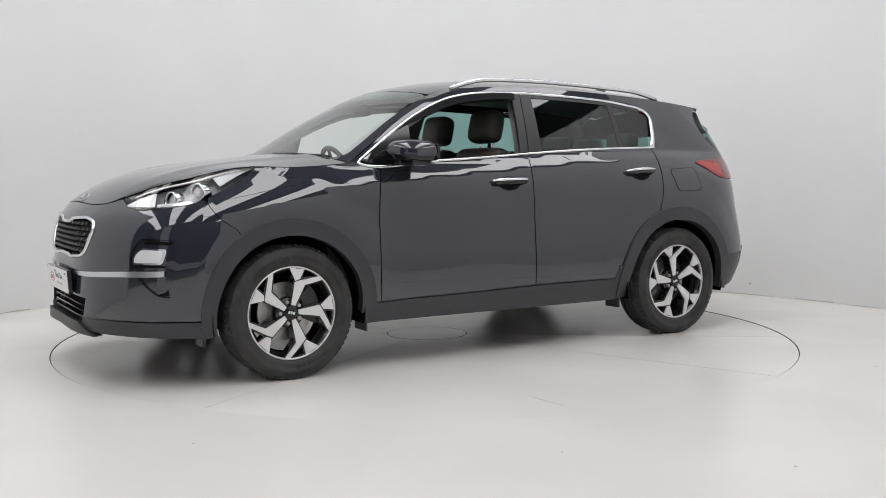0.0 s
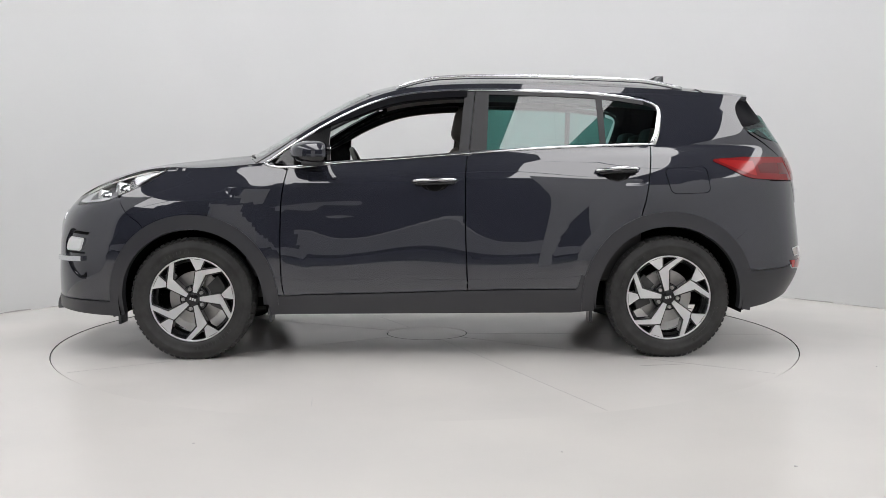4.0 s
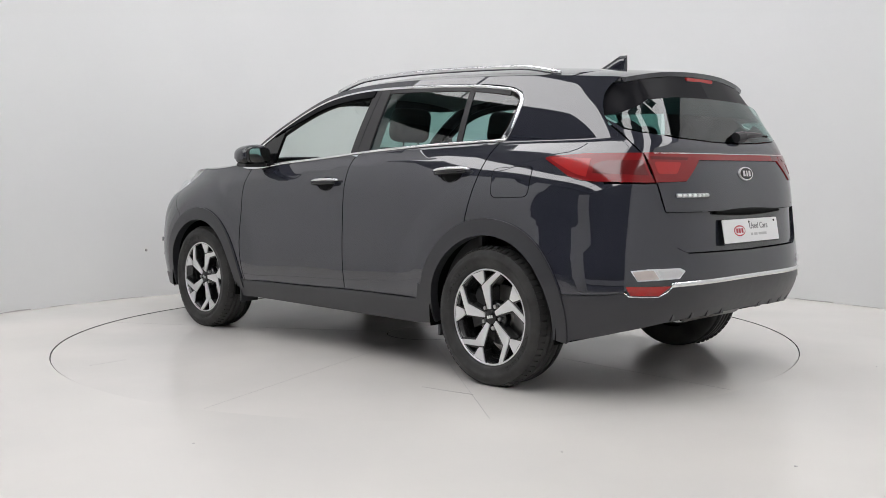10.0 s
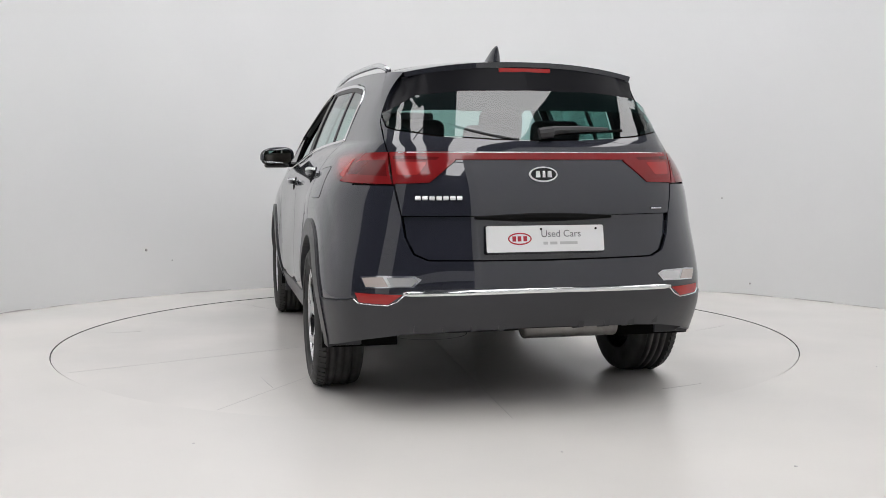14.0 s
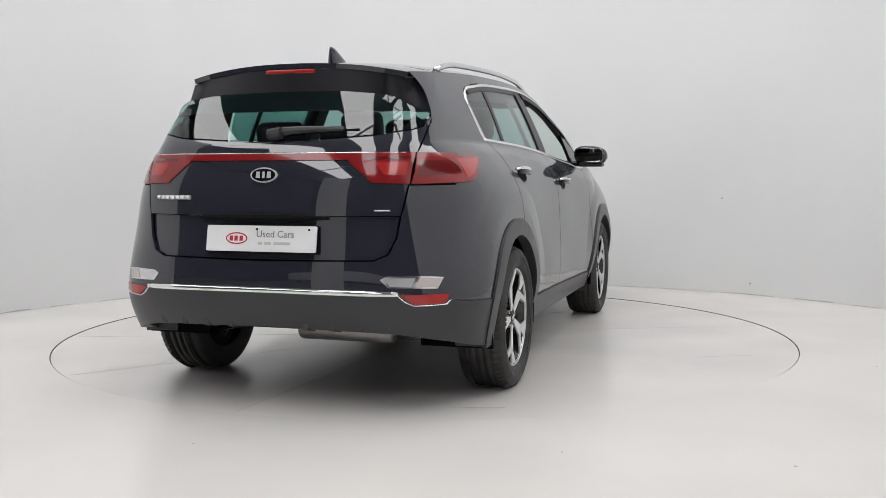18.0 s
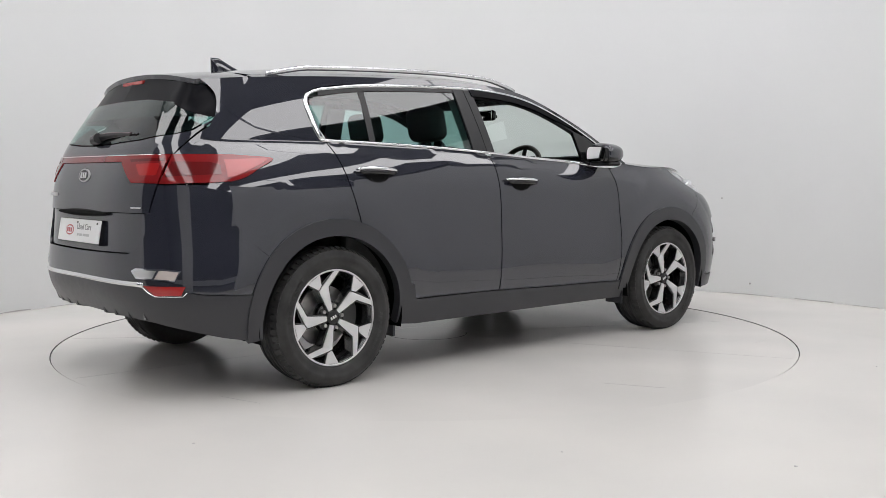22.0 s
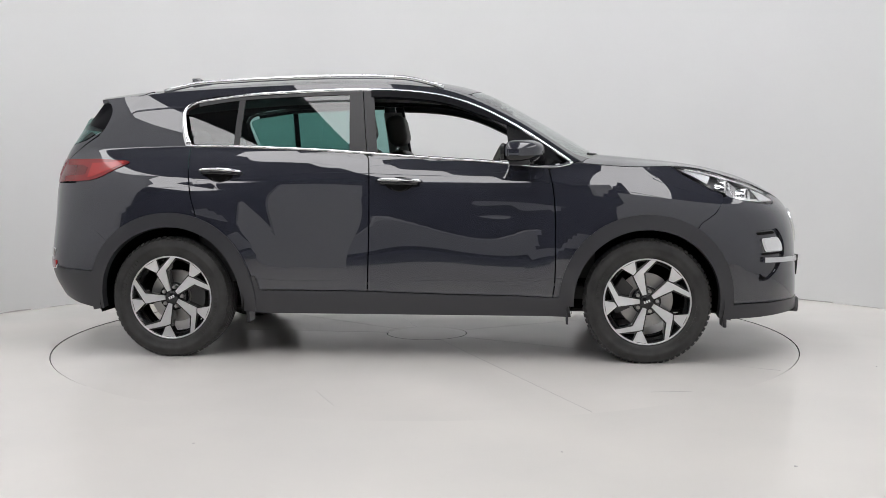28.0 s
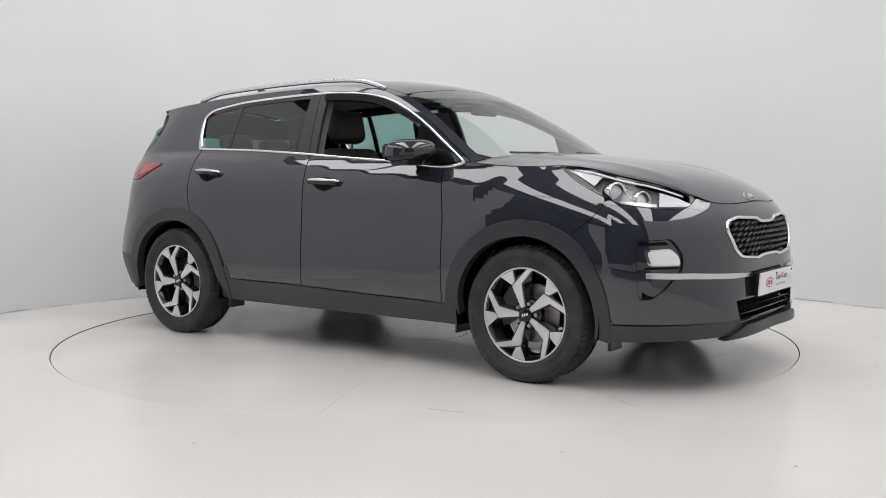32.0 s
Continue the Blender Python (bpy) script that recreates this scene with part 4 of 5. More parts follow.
# the scoop's deep pocket is only its shade, as a flat black patch
panel("scoop_shade", skin, rounded([sf(0.850, 0.490), sf(0.842, 0.474), sf(0.824, 0.464), sf(0.836, 0.457), sf(0.850, 0.458)], 0.005), DARK, shell, "flat dark patch as the shade in the foot of the bumper scoop", off=-0.011, flange=0, d=0.03)
panel("front_chrome_strip", skin, [sf(0.846, 0.580), sf(0.70, 0.575), sf(0.45, 0.560), sf(0.27, 0.552), sf(0.24, 0.535), sf(0.45, 0.535), sf(0.70, 0.548), sf(0.846, 0.553)], SATIN_METAL, shell, "satin metal strip under the fog lamp", off=0.010, flange=0.02, d=0.03)
low = [(3.02, 0.30), sf(0.37, 0.30), sf(0.385, 0.331), (2.3, 0.331), (1.80, 0.325), (1.79, 0.245), (2.12, 0.255), (2.55, 0.265), (3.02, 0.275)]
panel("front_lower_bumper", skin, low, CLADDING, shell, "textured black lower bumper", flange=0.06, off=0.004)
panel("skid_plate", skin, [(3.02, 0.308), sf(0.36, 0.305), sf(0.52, 0.245), (3.02, 0.255)], SATIN, shell, "dark grey skid plate lip", off=0.022, flange=0.05)


# ------------------------------------------------------------ wheels
R_T = 0.3405


def wheel_parts(w):
    """A tyre on a five-spoke alloy wheel; local y points outwards."""
    tyre_prof = [(0.222, -0.10), (0.262, -0.112), (0.300, -0.116), (0.326, -0.106), (0.336, -0.088), (R_T, -0.06)]
    for g in (-0.055, -0.02, 0.015, 0.05):
        tyre_prof += [(R_T, g - 0.0072), (R_T - 0.011, g - 0.0062), (R_T - 0.011, g + 0.0062), (R_T, g + 0.0072)]
    tyre_prof += [(R_T, 0.066), (0.336, 0.088), (0.328, 0.102), (0.312, 0.1125), (0.301, 0.116), (0.299, 0.1175), (0.285, 0.1165), (0.283, 0.1145), (0.262, 0.112), (0.250, 0.108), (0.246, 0.103), (0.242, 0.096), (0.226, 0.092)]
    tyre = part("tyre", revolve(tyre_prof, 96), RUBBER, w, smooth=True)
    bm = bmesh.new()
    for i in range(64):
        m = Matrix.Rotation(2 * math.pi * i / 64, 4, "Y") @ Matrix.Translation((0, 0.082, 0.3355)) @ Matrix.Rotation(radians(-24), 4, "X")
        box(bm, -0.0115, 0.0115, -0.018, 0.018, -0.003, 0.0062, 0, m)
    part("tread", bm, RUBBER, w)["kind"] = "stuff"
    for c0 in (20, 200):
        for i in range(11):
            m = Matrix.Rotation(radians(c0 + 4.6 * i), 4, "Y") @ Matrix.Translation((0, 0.1135, 0.272))
            part("sidewall_mark", box(bmesh.new(), -0.0075, 0.0075, -0.001, 0.0034, -0.011, 0.011 if i in (0, 6) else 0.006, 0, m), RUBBER, w)
    part("rim", revolve([(0.222, -0.09), (0.205, -0.07), (0.200, 0.02), (0.213, 0.072), (0.226, 0.088)], 64), ALLOY_BLACK, w, smooth=True)
    part("rim_lip", revolve([(0.228, 0.084), (0.229, 0.094), (0.232, 0.097), (0.237, 0.096), (0.240, 0.091)], 72), ALLOY, w, "machined silver rim edge", smooth=True)
    pol = lambda r, d: (-r * math.sin(radians(d)), r * math.cos(radians(d)))
    up = lambda a, b: 0.012 * (math.hypot(a, b) / 0.235) ** 2
    flare = lambda a, b, h: (a, h + up(a, b), b)
    for k in range(5):
        T = lambda q: [pol(r, d + 72 * k) for r, d in q]
        low = T([(0.036, -26), (0.155, -11.5), (0.172, -11), (0.231, -20), (0.231, 3.5), (0.186, 2.5), (0.2315, 22), (0.2315, 33), (0.152, 15.5), (0.036, 26)])
        face = T([(0.040, -16), (0.156, -9), (0.169, 0.5), (0.2295, 23.5), (0.2295, 30.5), (0.156, 12), (0.040, 16)])
        pad = T([(0.163, -8.3), (0.2295, -18.5), (0.2295, 1.6), (0.176, -0.6)])
        spoke = part("spoke", prism(low, 0.02, 0.076, flare), ALLOY_BLACK, w)
        part("spoke_face", prism(face, 0.07, 0.082, flare), ALLOY, w, "machined silver spoke face")
        part("spoke_pad", prism(pad, 0.07, 0.082, flare), ALLOY, w, "machined silver spoke face")
        px, pz = pol(0.057, 36 + 72 * k)
        bm = bmesh.new()
        bmesh.ops.create_cone(bm, cap_ends=True, segments=6, radius1=0.0115, radius2=0.010, depth=0.022, matrix=Matrix.Translation((px, 0.068, pz)) @ Matrix.Rotation(radians(-90), 4, "X"))
        part("wheel_nut", bm, STEEL, w)
    part("hub", revolve([(0.080, 0.02), (0.078, 0.058), (0.066, 0.062), (0.036, 0.066)], 30), ALLOY_BLACK, w, smooth=True)
    cap = part("centre_cap", revolve([(0.036, 0.06), (0.036, 0.080), (0.033, 0.083), (0.0005, 0.085)], 30), TRIM, w, smooth=True)
    for a in (-0.013, 0.0, 0.013):
        part("emblem_bar", box(bmesh.new(), a - 0.0045, a + 0.0045, 0.0835, 0.0865, -0.007, 0.007), BRIGHT, w)


wheel = new("wheel")
wheel_parts(wheel)
wheel.parent = car
WHEEL_Y = 0.800
for k, (x, s, phase) in enumerate(((AF, 1, 16), (AR, 1, -11), (AF, -1, -19), (AR, -1, -23))):
    m = pose(x, s * WHEEL_Y, HUB, 0, -phase, 0 if s > 0 else 180)
    if k:
        copy_thing(wheel, m)
    else:
        wheel.matrix_basis = m
    rear = x < 0
    disc = part("brake_disc", revolve([(0.02, -0.02), (0.150, -0.02), (0.150, 0.0), (0.080, 0.0), (0.080, 0.02), (0.02, 0.02)], 40), STEEL, car, "bare steel brake disc")
    a0 = (135, 205) if (s > 0) != rear else (-25, 45)
    pl = arc(0, 0, 0.178, *a0, 10) + arc(0, 0, 0.095, a0[1], a0[0], 10)
    part("brake_caliper", prism(pl, -0.04, 0.026, lambda a, b, h: (a, h, b)), IRON, disc, "dark iron brake caliper")
    disc.matrix_basis = pose(x, s * WHEEL_Y, HUB, 0, 0, 0 if s > 0 else 180)

# arch liners and underbody
for x, r in ((AF, RF_IN), (AR, RR_IN)):
    bm = bmesh.new()
    prof = arc(x, HUB, r + 0.02, -12, 192, 30)
    a = [bm.verts.new((px, 0.895, pz)) for px, pz in prof]
    b = [bm.verts.new((px, 0.55, pz)) for px, pz in prof]
    for i in range(len(a) - 1):
        bm.faces.new((a[i], a[i + 1], b[i + 1], b[i]))
    bm.faces.new(b)
    bmesh.ops.solidify(bm, geom=bm.faces[:], thickness=0.005)
    lin = part("wheel_arch_liner", bm, DARK, shell)
    mirrored(lin)
part("underbody", box(bmesh.new(), -1.25, 1.95, -0.54, 0.54, 0.23, 0.34, 0.02), UNDER, shell)
part("floor_pan", box(bmesh.new(), -0.90, 0.90, -0.80, 0.80, 0.255, 0.33, 0.01), UNDER, shell)


# ------------------------------------------------------------ nose details
g_part = panel("grille", front, whole(GRILLE), DARK, shell, "black tiger-nose grille with a chrome frame", both=False, off=-0.035, flange=0, d=0.04)[0]
ring_ = [(y * 1.0, z) for y, z in whole(GRILLE)]
closed = resample(rounded(ring_, 0.02, 4), 0.02)
closed.append(closed[0])
P_, N_ = on(front, closed)
strip("grille_frame", P_, N_, 0.017, 0.012, SATIN_METAL, g_part, "satin chrome grille frame", both=False)
g_in = [(y * 0.97, 0.715 + (z - 0.715) * 0.94) for y, z in whole(GRILLE)]
for r_ in range(8):
    zc = 0.632 + 0.0265 * r_
    for c_ in range(-8, 9):
        yc = c_ * 0.058 + (0.029 if r_ % 2 else 0.0)
        if not inside(g_in, np.array([yc - 0.012, yc + 0.012]), np.array([zc, zc])).all():
            continue
        p = front(yc, zc)[0]
        m = Matrix.Translation((p[0] - 0.012, yc, zc)) @ Matrix.Rotation(radians(14), 4, "X")
        bm = box(bmesh.new(), -0.014, 0.008, -0.0255, 0.0255, -0.0062, 0.0062, 0.002, m, 1)
        part("grille_cell", bm, SATIN, g_part)
# emblem on the bonnet's nose
def badge(name, x, y, z, w, h, lean, facing, parent, label):
    """An oval badge: bright rim, dark field and three plain bright bars."""
    m = Matrix.Translation((x, y, z)) @ Matrix.Rotation(radians(lean), 4, "Y")
    pl = [(w * math.cos(2 * math.pi * i / 36), h * math.sin(2 * math.pi * i / 36)) for i in range(36)]
    f = lambda a, b, q: tuple(m @ Vector((q * facing, a, b)))
    base = part(name, prism(pl, -0.004, 0.004, f), BRIGHT, parent, label)
    inner = [(a * 0.88, b * 0.82) for a, b in pl]
    part("badge_field", prism(inner, 0.003, 0.0055, f), TRIM, base)
    for c, k in ((-0.42, 0.16), (-0.02, 0.10), (0.40, 0.16)):
        q = [((c - k) * w, -0.42 * h), ((c + k) * w, -0.42 * h), ((c + k * 0.8) * w, 0.42 * h), ((c - k * 0.8) * w, 0.42 * h)]
        part("badge_bar", prism(q, 0.005, 0.0075, f), BRIGHT, base)
    return base


eh = hood(2.135, 0.0)[0]
badge("front_badge", eh[0] + 0.004, 0, eh[2], 0.062, 0.030, -52, 1, shell, "oval chrome badge on the bonnet")
# slats of the lower grille
lg = panel("lower_grille", front, whole([(0, 0.43), (0.42, 0.425), (0.37, 0.30), (0, 0.30)]), DARK, shell, "black lower air intake", both=False, off=-0.06, flange=0)[0]
for z_ in (0.325, 0.355, 0.385):
    P_, N_ = on(front, [(y, z_) for y in np.linspace(-0.375, 0.375, 20)])
    P_ = P_ - N_ * 0.02
    part("slat", tube([tuple(p) for p in P_], 0.010, 6, 0.45), TRIM, lg)


def plate(name, x, z, lean, facing, parent, with_text):
    """A white dealer plate with an oval red mark and two lines of print."""
    m = Matrix.Translation((x, 0, z)) @ Matrix.Rotation(radians(lean), 4, "Y")
    sgn = facing
    # along: to the reader's right
    right = 1 if facing > 0 else -1
    f = lambda a, b, q: tuple(m @ Vector((q * sgn, a * right, b)))
    part("plate_holder", prism(rounded([(-0.262, -0.062), (0.262, -0.062), (0.262, 0.058), (-0.262, 0.058)], 0.008), -0.02, 0.0, f), TRIM, parent)
    pl = part(name, prism(rounded([(-0.26, -0.0555), (0.26, -0.0555), (0.26, 0.0555), (-0.26, 0.0555)], 0.008), 0.0, 0.005, f), WHITE_PLATE, parent, "white dealer plate with grey and red print")
    ov = [(-0.115 + 0.052 * math.cos(2 * math.pi * i / 32), 0.026 * math.sin(2 * math.pi * i / 32)) for i in range(32)]
    ov2 = [(-0.115 + 0.046 * math.cos(2 * math.pi * i / 32), 0.020 * math.sin(2 * math.pi * i / 32)) for i in range(32)]
    part("printed_oval", prism(ov, 0.0045, 0.0056, f), PLATE_RED, pl)
    part("oval_field", prism(ov2, 0.005, 0.0062, f), WHITE_PLATE, pl)
    for a in (-0.140, -0.117, -0.092):
        part("printed_bar", prism([(a - 0.008, -0.011), (a + 0.008, -0.011), (a + 0.008, 0.011), (a - 0.008, 0.011)], 0.006, 0.0068, f), PLATE_RED, pl)
    tx = bpy.data.curves.new("print", "FONT")
    tx.body, tx.size, tx.extrude = "Used Cars", 0.042, 0.0004
    tx.align_x = "CENTER"
    tob = bpy.data.objects.new("print", tx)
    scene.collection.objects.link(tob)
    bpy.context.view_layer.update()
    me = bpy.data.meshes.new_from_object(tob.evaluated_get(bpy.context.evaluated_depsgraph_get()))
    bpy.data.objects.remove(tob)
    for v in me.vertices:
        v.co = Vector(f(0.068 + v.co.x, 0.006 + v.co.y, 0.0062 + v.co.z))
    bm = bmesh.new()
    bm.from_mesh(me)
    bmesh.ops.recalc_face_normals(bm, faces=bm.faces)
    bm.to_mesh(me)
    bm.free()
    link_mesh("lettering", me, PLATE_GREY, pl, smooth=False)
    for k, (a, b) in enumerate(((-0.012, 0.0), (0.018, 0.05), (0.062, 0.14))):
        part("small_print", prism([(a, -0.026), (b if k else 0.008, -0.026), (b if k else 0.008, -0.014), (a, -0.014)], 0.0045, 0.0055, f), PLATE_PALE, pl)
    for a in (-0.02, 0.225):
        part("plate_screw", prism([(a + 0.005 * math.cos(i), 0.04 + 0.005 * math.sin(i)) for i in np.linspace(0, 5.6, 9)], 0.004, 0.008, f), DARK, pl)
    return pl


plate("front_plate", 2.285, 0.492, 4, 1, shell, True)
plate("rear_plate", tail(0.0, 0.762)[0, 0] - 0.004, 0.762, 10, -1, shell, True)
et = tail(0.0, 1.03)[0]
badge("rear_badge", et[0] - 0.003, 0.0, 1.032, 0.063, 0.033, 11, -1, shell, "oval chrome badge on the tailgate")
# the two unread scripts: plain bright bars of their size
P_, N_ = on(tail, [(y, 0.935) for y in np.linspace(0.548, 0.352, 8)])
for k in range(7):
    a, b = P_[k], P_[k + 1]
    c = a * 0.92 + b * 0.08
    d_ = a * 0.16 + b * 0.84
    part("script_bar", tube([tuple(c), tuple(d_)], 0.011, 8, 0.85), BRIGHT, shell, "chrome script on the tailgate")
P_, N_ = on(tail, [(y, 0.884) for y in np.linspace(-0.50, -0.56, 3)])
part("small_badge", tube([tuple(p) for p in P_], 0.0032, 6), SATIN_METAL, shell)
# handle lip and camera above the plate
part("tailgate_handle", tube([tuple(p) for p in on(tail, [(y, 0.852) for y in np.linspace(-0.30, 0.30, 9)])[0]], lambda t: 0.006 + 0.012 * math.sin(math.pi * t), 8), DARK, shell)
# rear wiper
wp = [(-2.128, -0.02, 1.212), (-2.118, -0.10, 1.222), (-2.105, -0.22, 1.226), (-2.095, -0.33, 1.226)]
wiper = part("rear_wiper", tube(curve(wp, 10), lambda t: 0.022 - 0.012 * t, 8), SATIN, shell, "black rear wiper")
part("wiper_blade", tube([(-2.12, -0.05, 1.205), (-2.09, -0.40, 1.222)], 0.008, 6), DARK, wiper)
part("wiper_hub", tube([(-2.14, -0.0, 1.205), (-2.145, -0.06, 1.213)], 0.026, 10), SATIN, wiper)

# headlamps
LAMP_TOP = [(x, rim_z(x) - 0.006) for x in np.linspace(2.40, 1.49, 16)]
panel("headlamp", skin, LAMP_LOW + LAMP_TOP, LENS, shell, "clear wrap-round headlamp", off=0.002, flange=0.0, d=0.03)
heads = [o for o in shell.children if o.name.startswith("headlamp")]
for k, ob in enumerate(heads):
    sg = 1 if k == 0 else -1
    poly_ = [(x, z + 0.001) for x, z in LAMP_LOW] + [(x, z - 0.001) for x, z in LAMP_TOP]
    e = panel("lamp_housing", skin, poly_, HOUSING, ob, "dark lamp housing", off=-0.040, flange=-0.038, d=0.03)
    bpy.data.objects.remove(e[1 - k])
    # projectors, bright fins and the day-running line
    for (s_, z_), rad, nm in (((2.03, 0.930), 0.042, "projector"), ((1.80, 0.962), 0.050, "projector")):
        p, n_v = skin(s_, z_)[0], normals(skin, np.array([s_]), np.array([z_]))[0]
        d_ = Vector((0.86, 0.42, 0.10)).normalized()
        c = Vector(p) - Vector(n_v) * 0.03
        rot = d_.to_track_quat("Z", "Y").to_matrix().to_4x4()
        bm = revolve([(rad, -0.04), (rad * 1.05, 0.012), (rad * 0.92, 0.02), (rad * 0.86, 0.006)], 28, "z")
        bmesh.ops.transform(bm, matrix=Matrix.Translation(c) @ rot, verts=bm.verts)
        pr = part(nm, bm, CHROME, ob, "chrome lamp ring", smooth=True)
        bm = bmesh.new()
        bmesh.ops.create_uvsphere(bm, u_segments=24, v_segments=12, radius=rad * 0.86, matrix=Matrix.Translation(c - d_ * 0.012) @ rot @ Matrix.Diagonal((1, 1, 0.45, 1)))
        bl = part("bulb_lens", bm, CLEAR_INNER, ob, smooth=True)
        if sg < 0:
            for o in (pr, bl):
                o.data.transform(Matrix.Diagonal((1, -1, 1, 1)))
                o.data.flip_normals()
    for nm, q, mat in (("indicator_reflector", [(2.16, 0.886), (2.41, 0.886), (2.30, 0.925), (2.17, 0.950)], CLEAR_INNER), ("reflector", [(1.655, 0.982), (1.56, 1.030), (1.49, 1.062), (1.56, rim_z(1.56) - 0.018), (1.68, rim_z(1.68) - 0.022)], CLEAR_INNER),
                       ("reflector", [(1.84, 0.898), (2.14, 0.884), (2.14, 0.898), (1.86, 0.912)], ALLOY)):
        e = panel(nm, skin, q, mat, ob, off=-0.010, flange=0.004, d=0.03)
        bpy.data.objects.remove(e[1 - k])
    # the part of the lamp that lies on top, beside the bonnet
    qs = [q for q in BELT(np.linspace(1.48, 2.42, 22)) if 1.475 < q[0] < 2.095]
    sliver = [(float(q[0]), float(q[1]) + 0.001) for q in qs] + [(float(q[0]), float(q[1]) - notch(q[0])) for q in qs[::-1]]
    for nm, mat, off_ in (("lens_top", LENS, 0.0), ("housing_top", HOUSING, -0.022)):
        e = panel(nm, hood, sliver, mat, ob, off=off_, flange=0, d=0.03)
        bpy.data.objects.remove(e[1 - k])
    P_, N_ = on(hood, [(float(q[0]), float(q[1]) - 0.45 * notch(q[0])) for q in qs[1:-2]])
    e = strip("light_guide", P_ - N_ * 0.02, N_, 0.010, 0.008, WHITE_PLATE, ob)
    bpy.data.objects.remove(e[1 - k])
    line_ = [(x, rim_z(x) - 0.016) for x in np.linspace(1.56, 2.34, 22)]
    P_, N_ = on(skin, line_)
    e = strip("daytime_light", P_ - N_ * 0.006, N_, 0.012, 0.006, WHITE_PLATE, ob)
    bpy.data.objects.remove(e[1 - k])

# ------------------------------------------------------------ windows and trim
GL_TOP = lambda x: float(CHROME_TOP(x)) - 0.024
GL_LOW = lambda x: float(BELT_LINE(x)) + 0.008
# rear door glass and quarter glass
poly = [(x, GL_LOW(x)) for x in np.linspace(-0.315, -0.975, 8)] + [(x, GL_TOP(x)) for x in np.linspace(-0.965, -0.335, 8)]
panel("rear_door_window", skin, poly, TINT, shell, "dark tinted rear side window", off=-0.006, flange=0, d=0.05)
poly = rounded([(-1.005, GL_LOW(-1.005)), (-1.245, GL_LOW(-1.245)), (-1.29, 1.36), (-1.305, 1.41), (-1.24, 1.435), (-0.998, GL_TOP(-0.998))], [0, 0.03, 0.02, 0.03, 0.05, 0])
panel("quarter_window", skin, poly, TINT, shell, "dark tinted rear quarter window", off=-0.006, flange=0, d=0.05)
panel("window_divider", skin, [(-0.972, GL_LOW(-0.97)), (-1.008, GL_LOW(-1.0)), (-1.0, GL_TOP(-1.0)), (-0.964, GL_TOP(-0.96))], SATIN, shell, off=-0.003, flange=0.01)
# pillar covers
panel("pillar_cover", skin, [(-0.158, GL_LOW(-0.16)), (-0.2135, GL_LOW(-0.21)), (-0.2575, GL_TOP(-0.25) + 0.012), (-0.200, GL_TOP(-0.20) + 0.012)], SATIN, shell, off=0.001, flange=0.02)
panel("pillar_cover", skin, [(-0.2185, GL_LOW(-0.22)), (-0.315, GL_LOW(-0.31)), (-0.338, GL_TOP(-0.33) + 0.012), (-0.2625, GL_TOP(-0.26) + 0.012)], SATIN, shell, off=0.001, flange=0.02)
# frame round the rear glass and the open front window
poly = [(x, float(CHROME_TOP(x)) - 0.006) for x in np.linspace(-0.335, -1.24, 14)] + [(x, GL_TOP(x) - 0.004) for x in np.linspace(-1.24, -0.335, 14)]
panel("window_seal", skin, poly, SATIN, shell, off=-0.002, flange=0.01)
poly = [(x, float(CHROME_TOP(x)) - 0.006) for x in np.linspace(0.80, -0.20, 26)] + [(x, float(CHROME_TOP(x)) - 0.042) for x in np.linspace(-0.195, 0.60, 20)]
panel("window_seal", skin, poly, SATIN, shell, off=-0.002, flange=0.025)
poly = [(x, float(CHROME_TOP(x)) - 0.010) for x in np.linspace(0.66, -0.215, 24)] + [(x, float(CHROME_TOP(x)) - 0.010 - 0.036 * min(1.0, max(0.05, (0.66 - x) / 0.25))) for x in np.linspace(-0.21, 0.655, 24)]
panel("window_deflector", skin, poly, UNDERSIDE, shell, "black wind deflector over the front window", off=0.008, flange=0.012)
panel("mirror_base", skin, [(0.885, 1.098), (0.80, 1.083), (0.60, 1.100), (0.585, 1.12), (0.565, 1.325), (0.62, 1.297), (0.72, 1.24), (0.83, 1.165)], TRIM, shell, off=-0.001, flange=0.02)
panel("inner_pillar_trim", skin, [(-0.165, GL_LOW(-0.16)), (-0.31, GL_LOW(-0.31)), (-0.335, GL_TOP(-0.33)), (-0.205, GL_TOP(-0.2))], HEADLINER, shell, off=-0.07, flange=0)

# chrome round the side windows
xs = np.concatenate([np.linspace(0.925, 0.5, 14), np.linspace(0.45, -1.15, 34)])
line_ = [(0.935, 1.093)] + [(x, float(CHROME_TOP(x))) for x in xs] + curve([(-1.22, 1.466), (-1.29, 1.442), (-1.322, 1.400), (-1.318, 1.34), (-1.300, 1.26), (-1.275, 1.205)], 14)
P_, N_ = on(skin, line_)
strip("window_chrome", P_, N_, lambda t: 0.017 + 0.022 * max(0.0, (t - 0.82) / 0.18), 0.008, CHROME, shell, "chrome line over the side windows")
line_ = [(0.945, 1.096), (0.925, 1.087), (0.89, 1.079), (0.85, 1.074)] + [(x, float(BELT_LINE(x)) + 0.002) for x in np.linspace(0.80, -1.29, 50)]
P_, N_ = on(skin, line_)
strip("belt_chrome", P_, N_, 0.016, 0.010, CHROME, shell, "chrome line under the side windows")

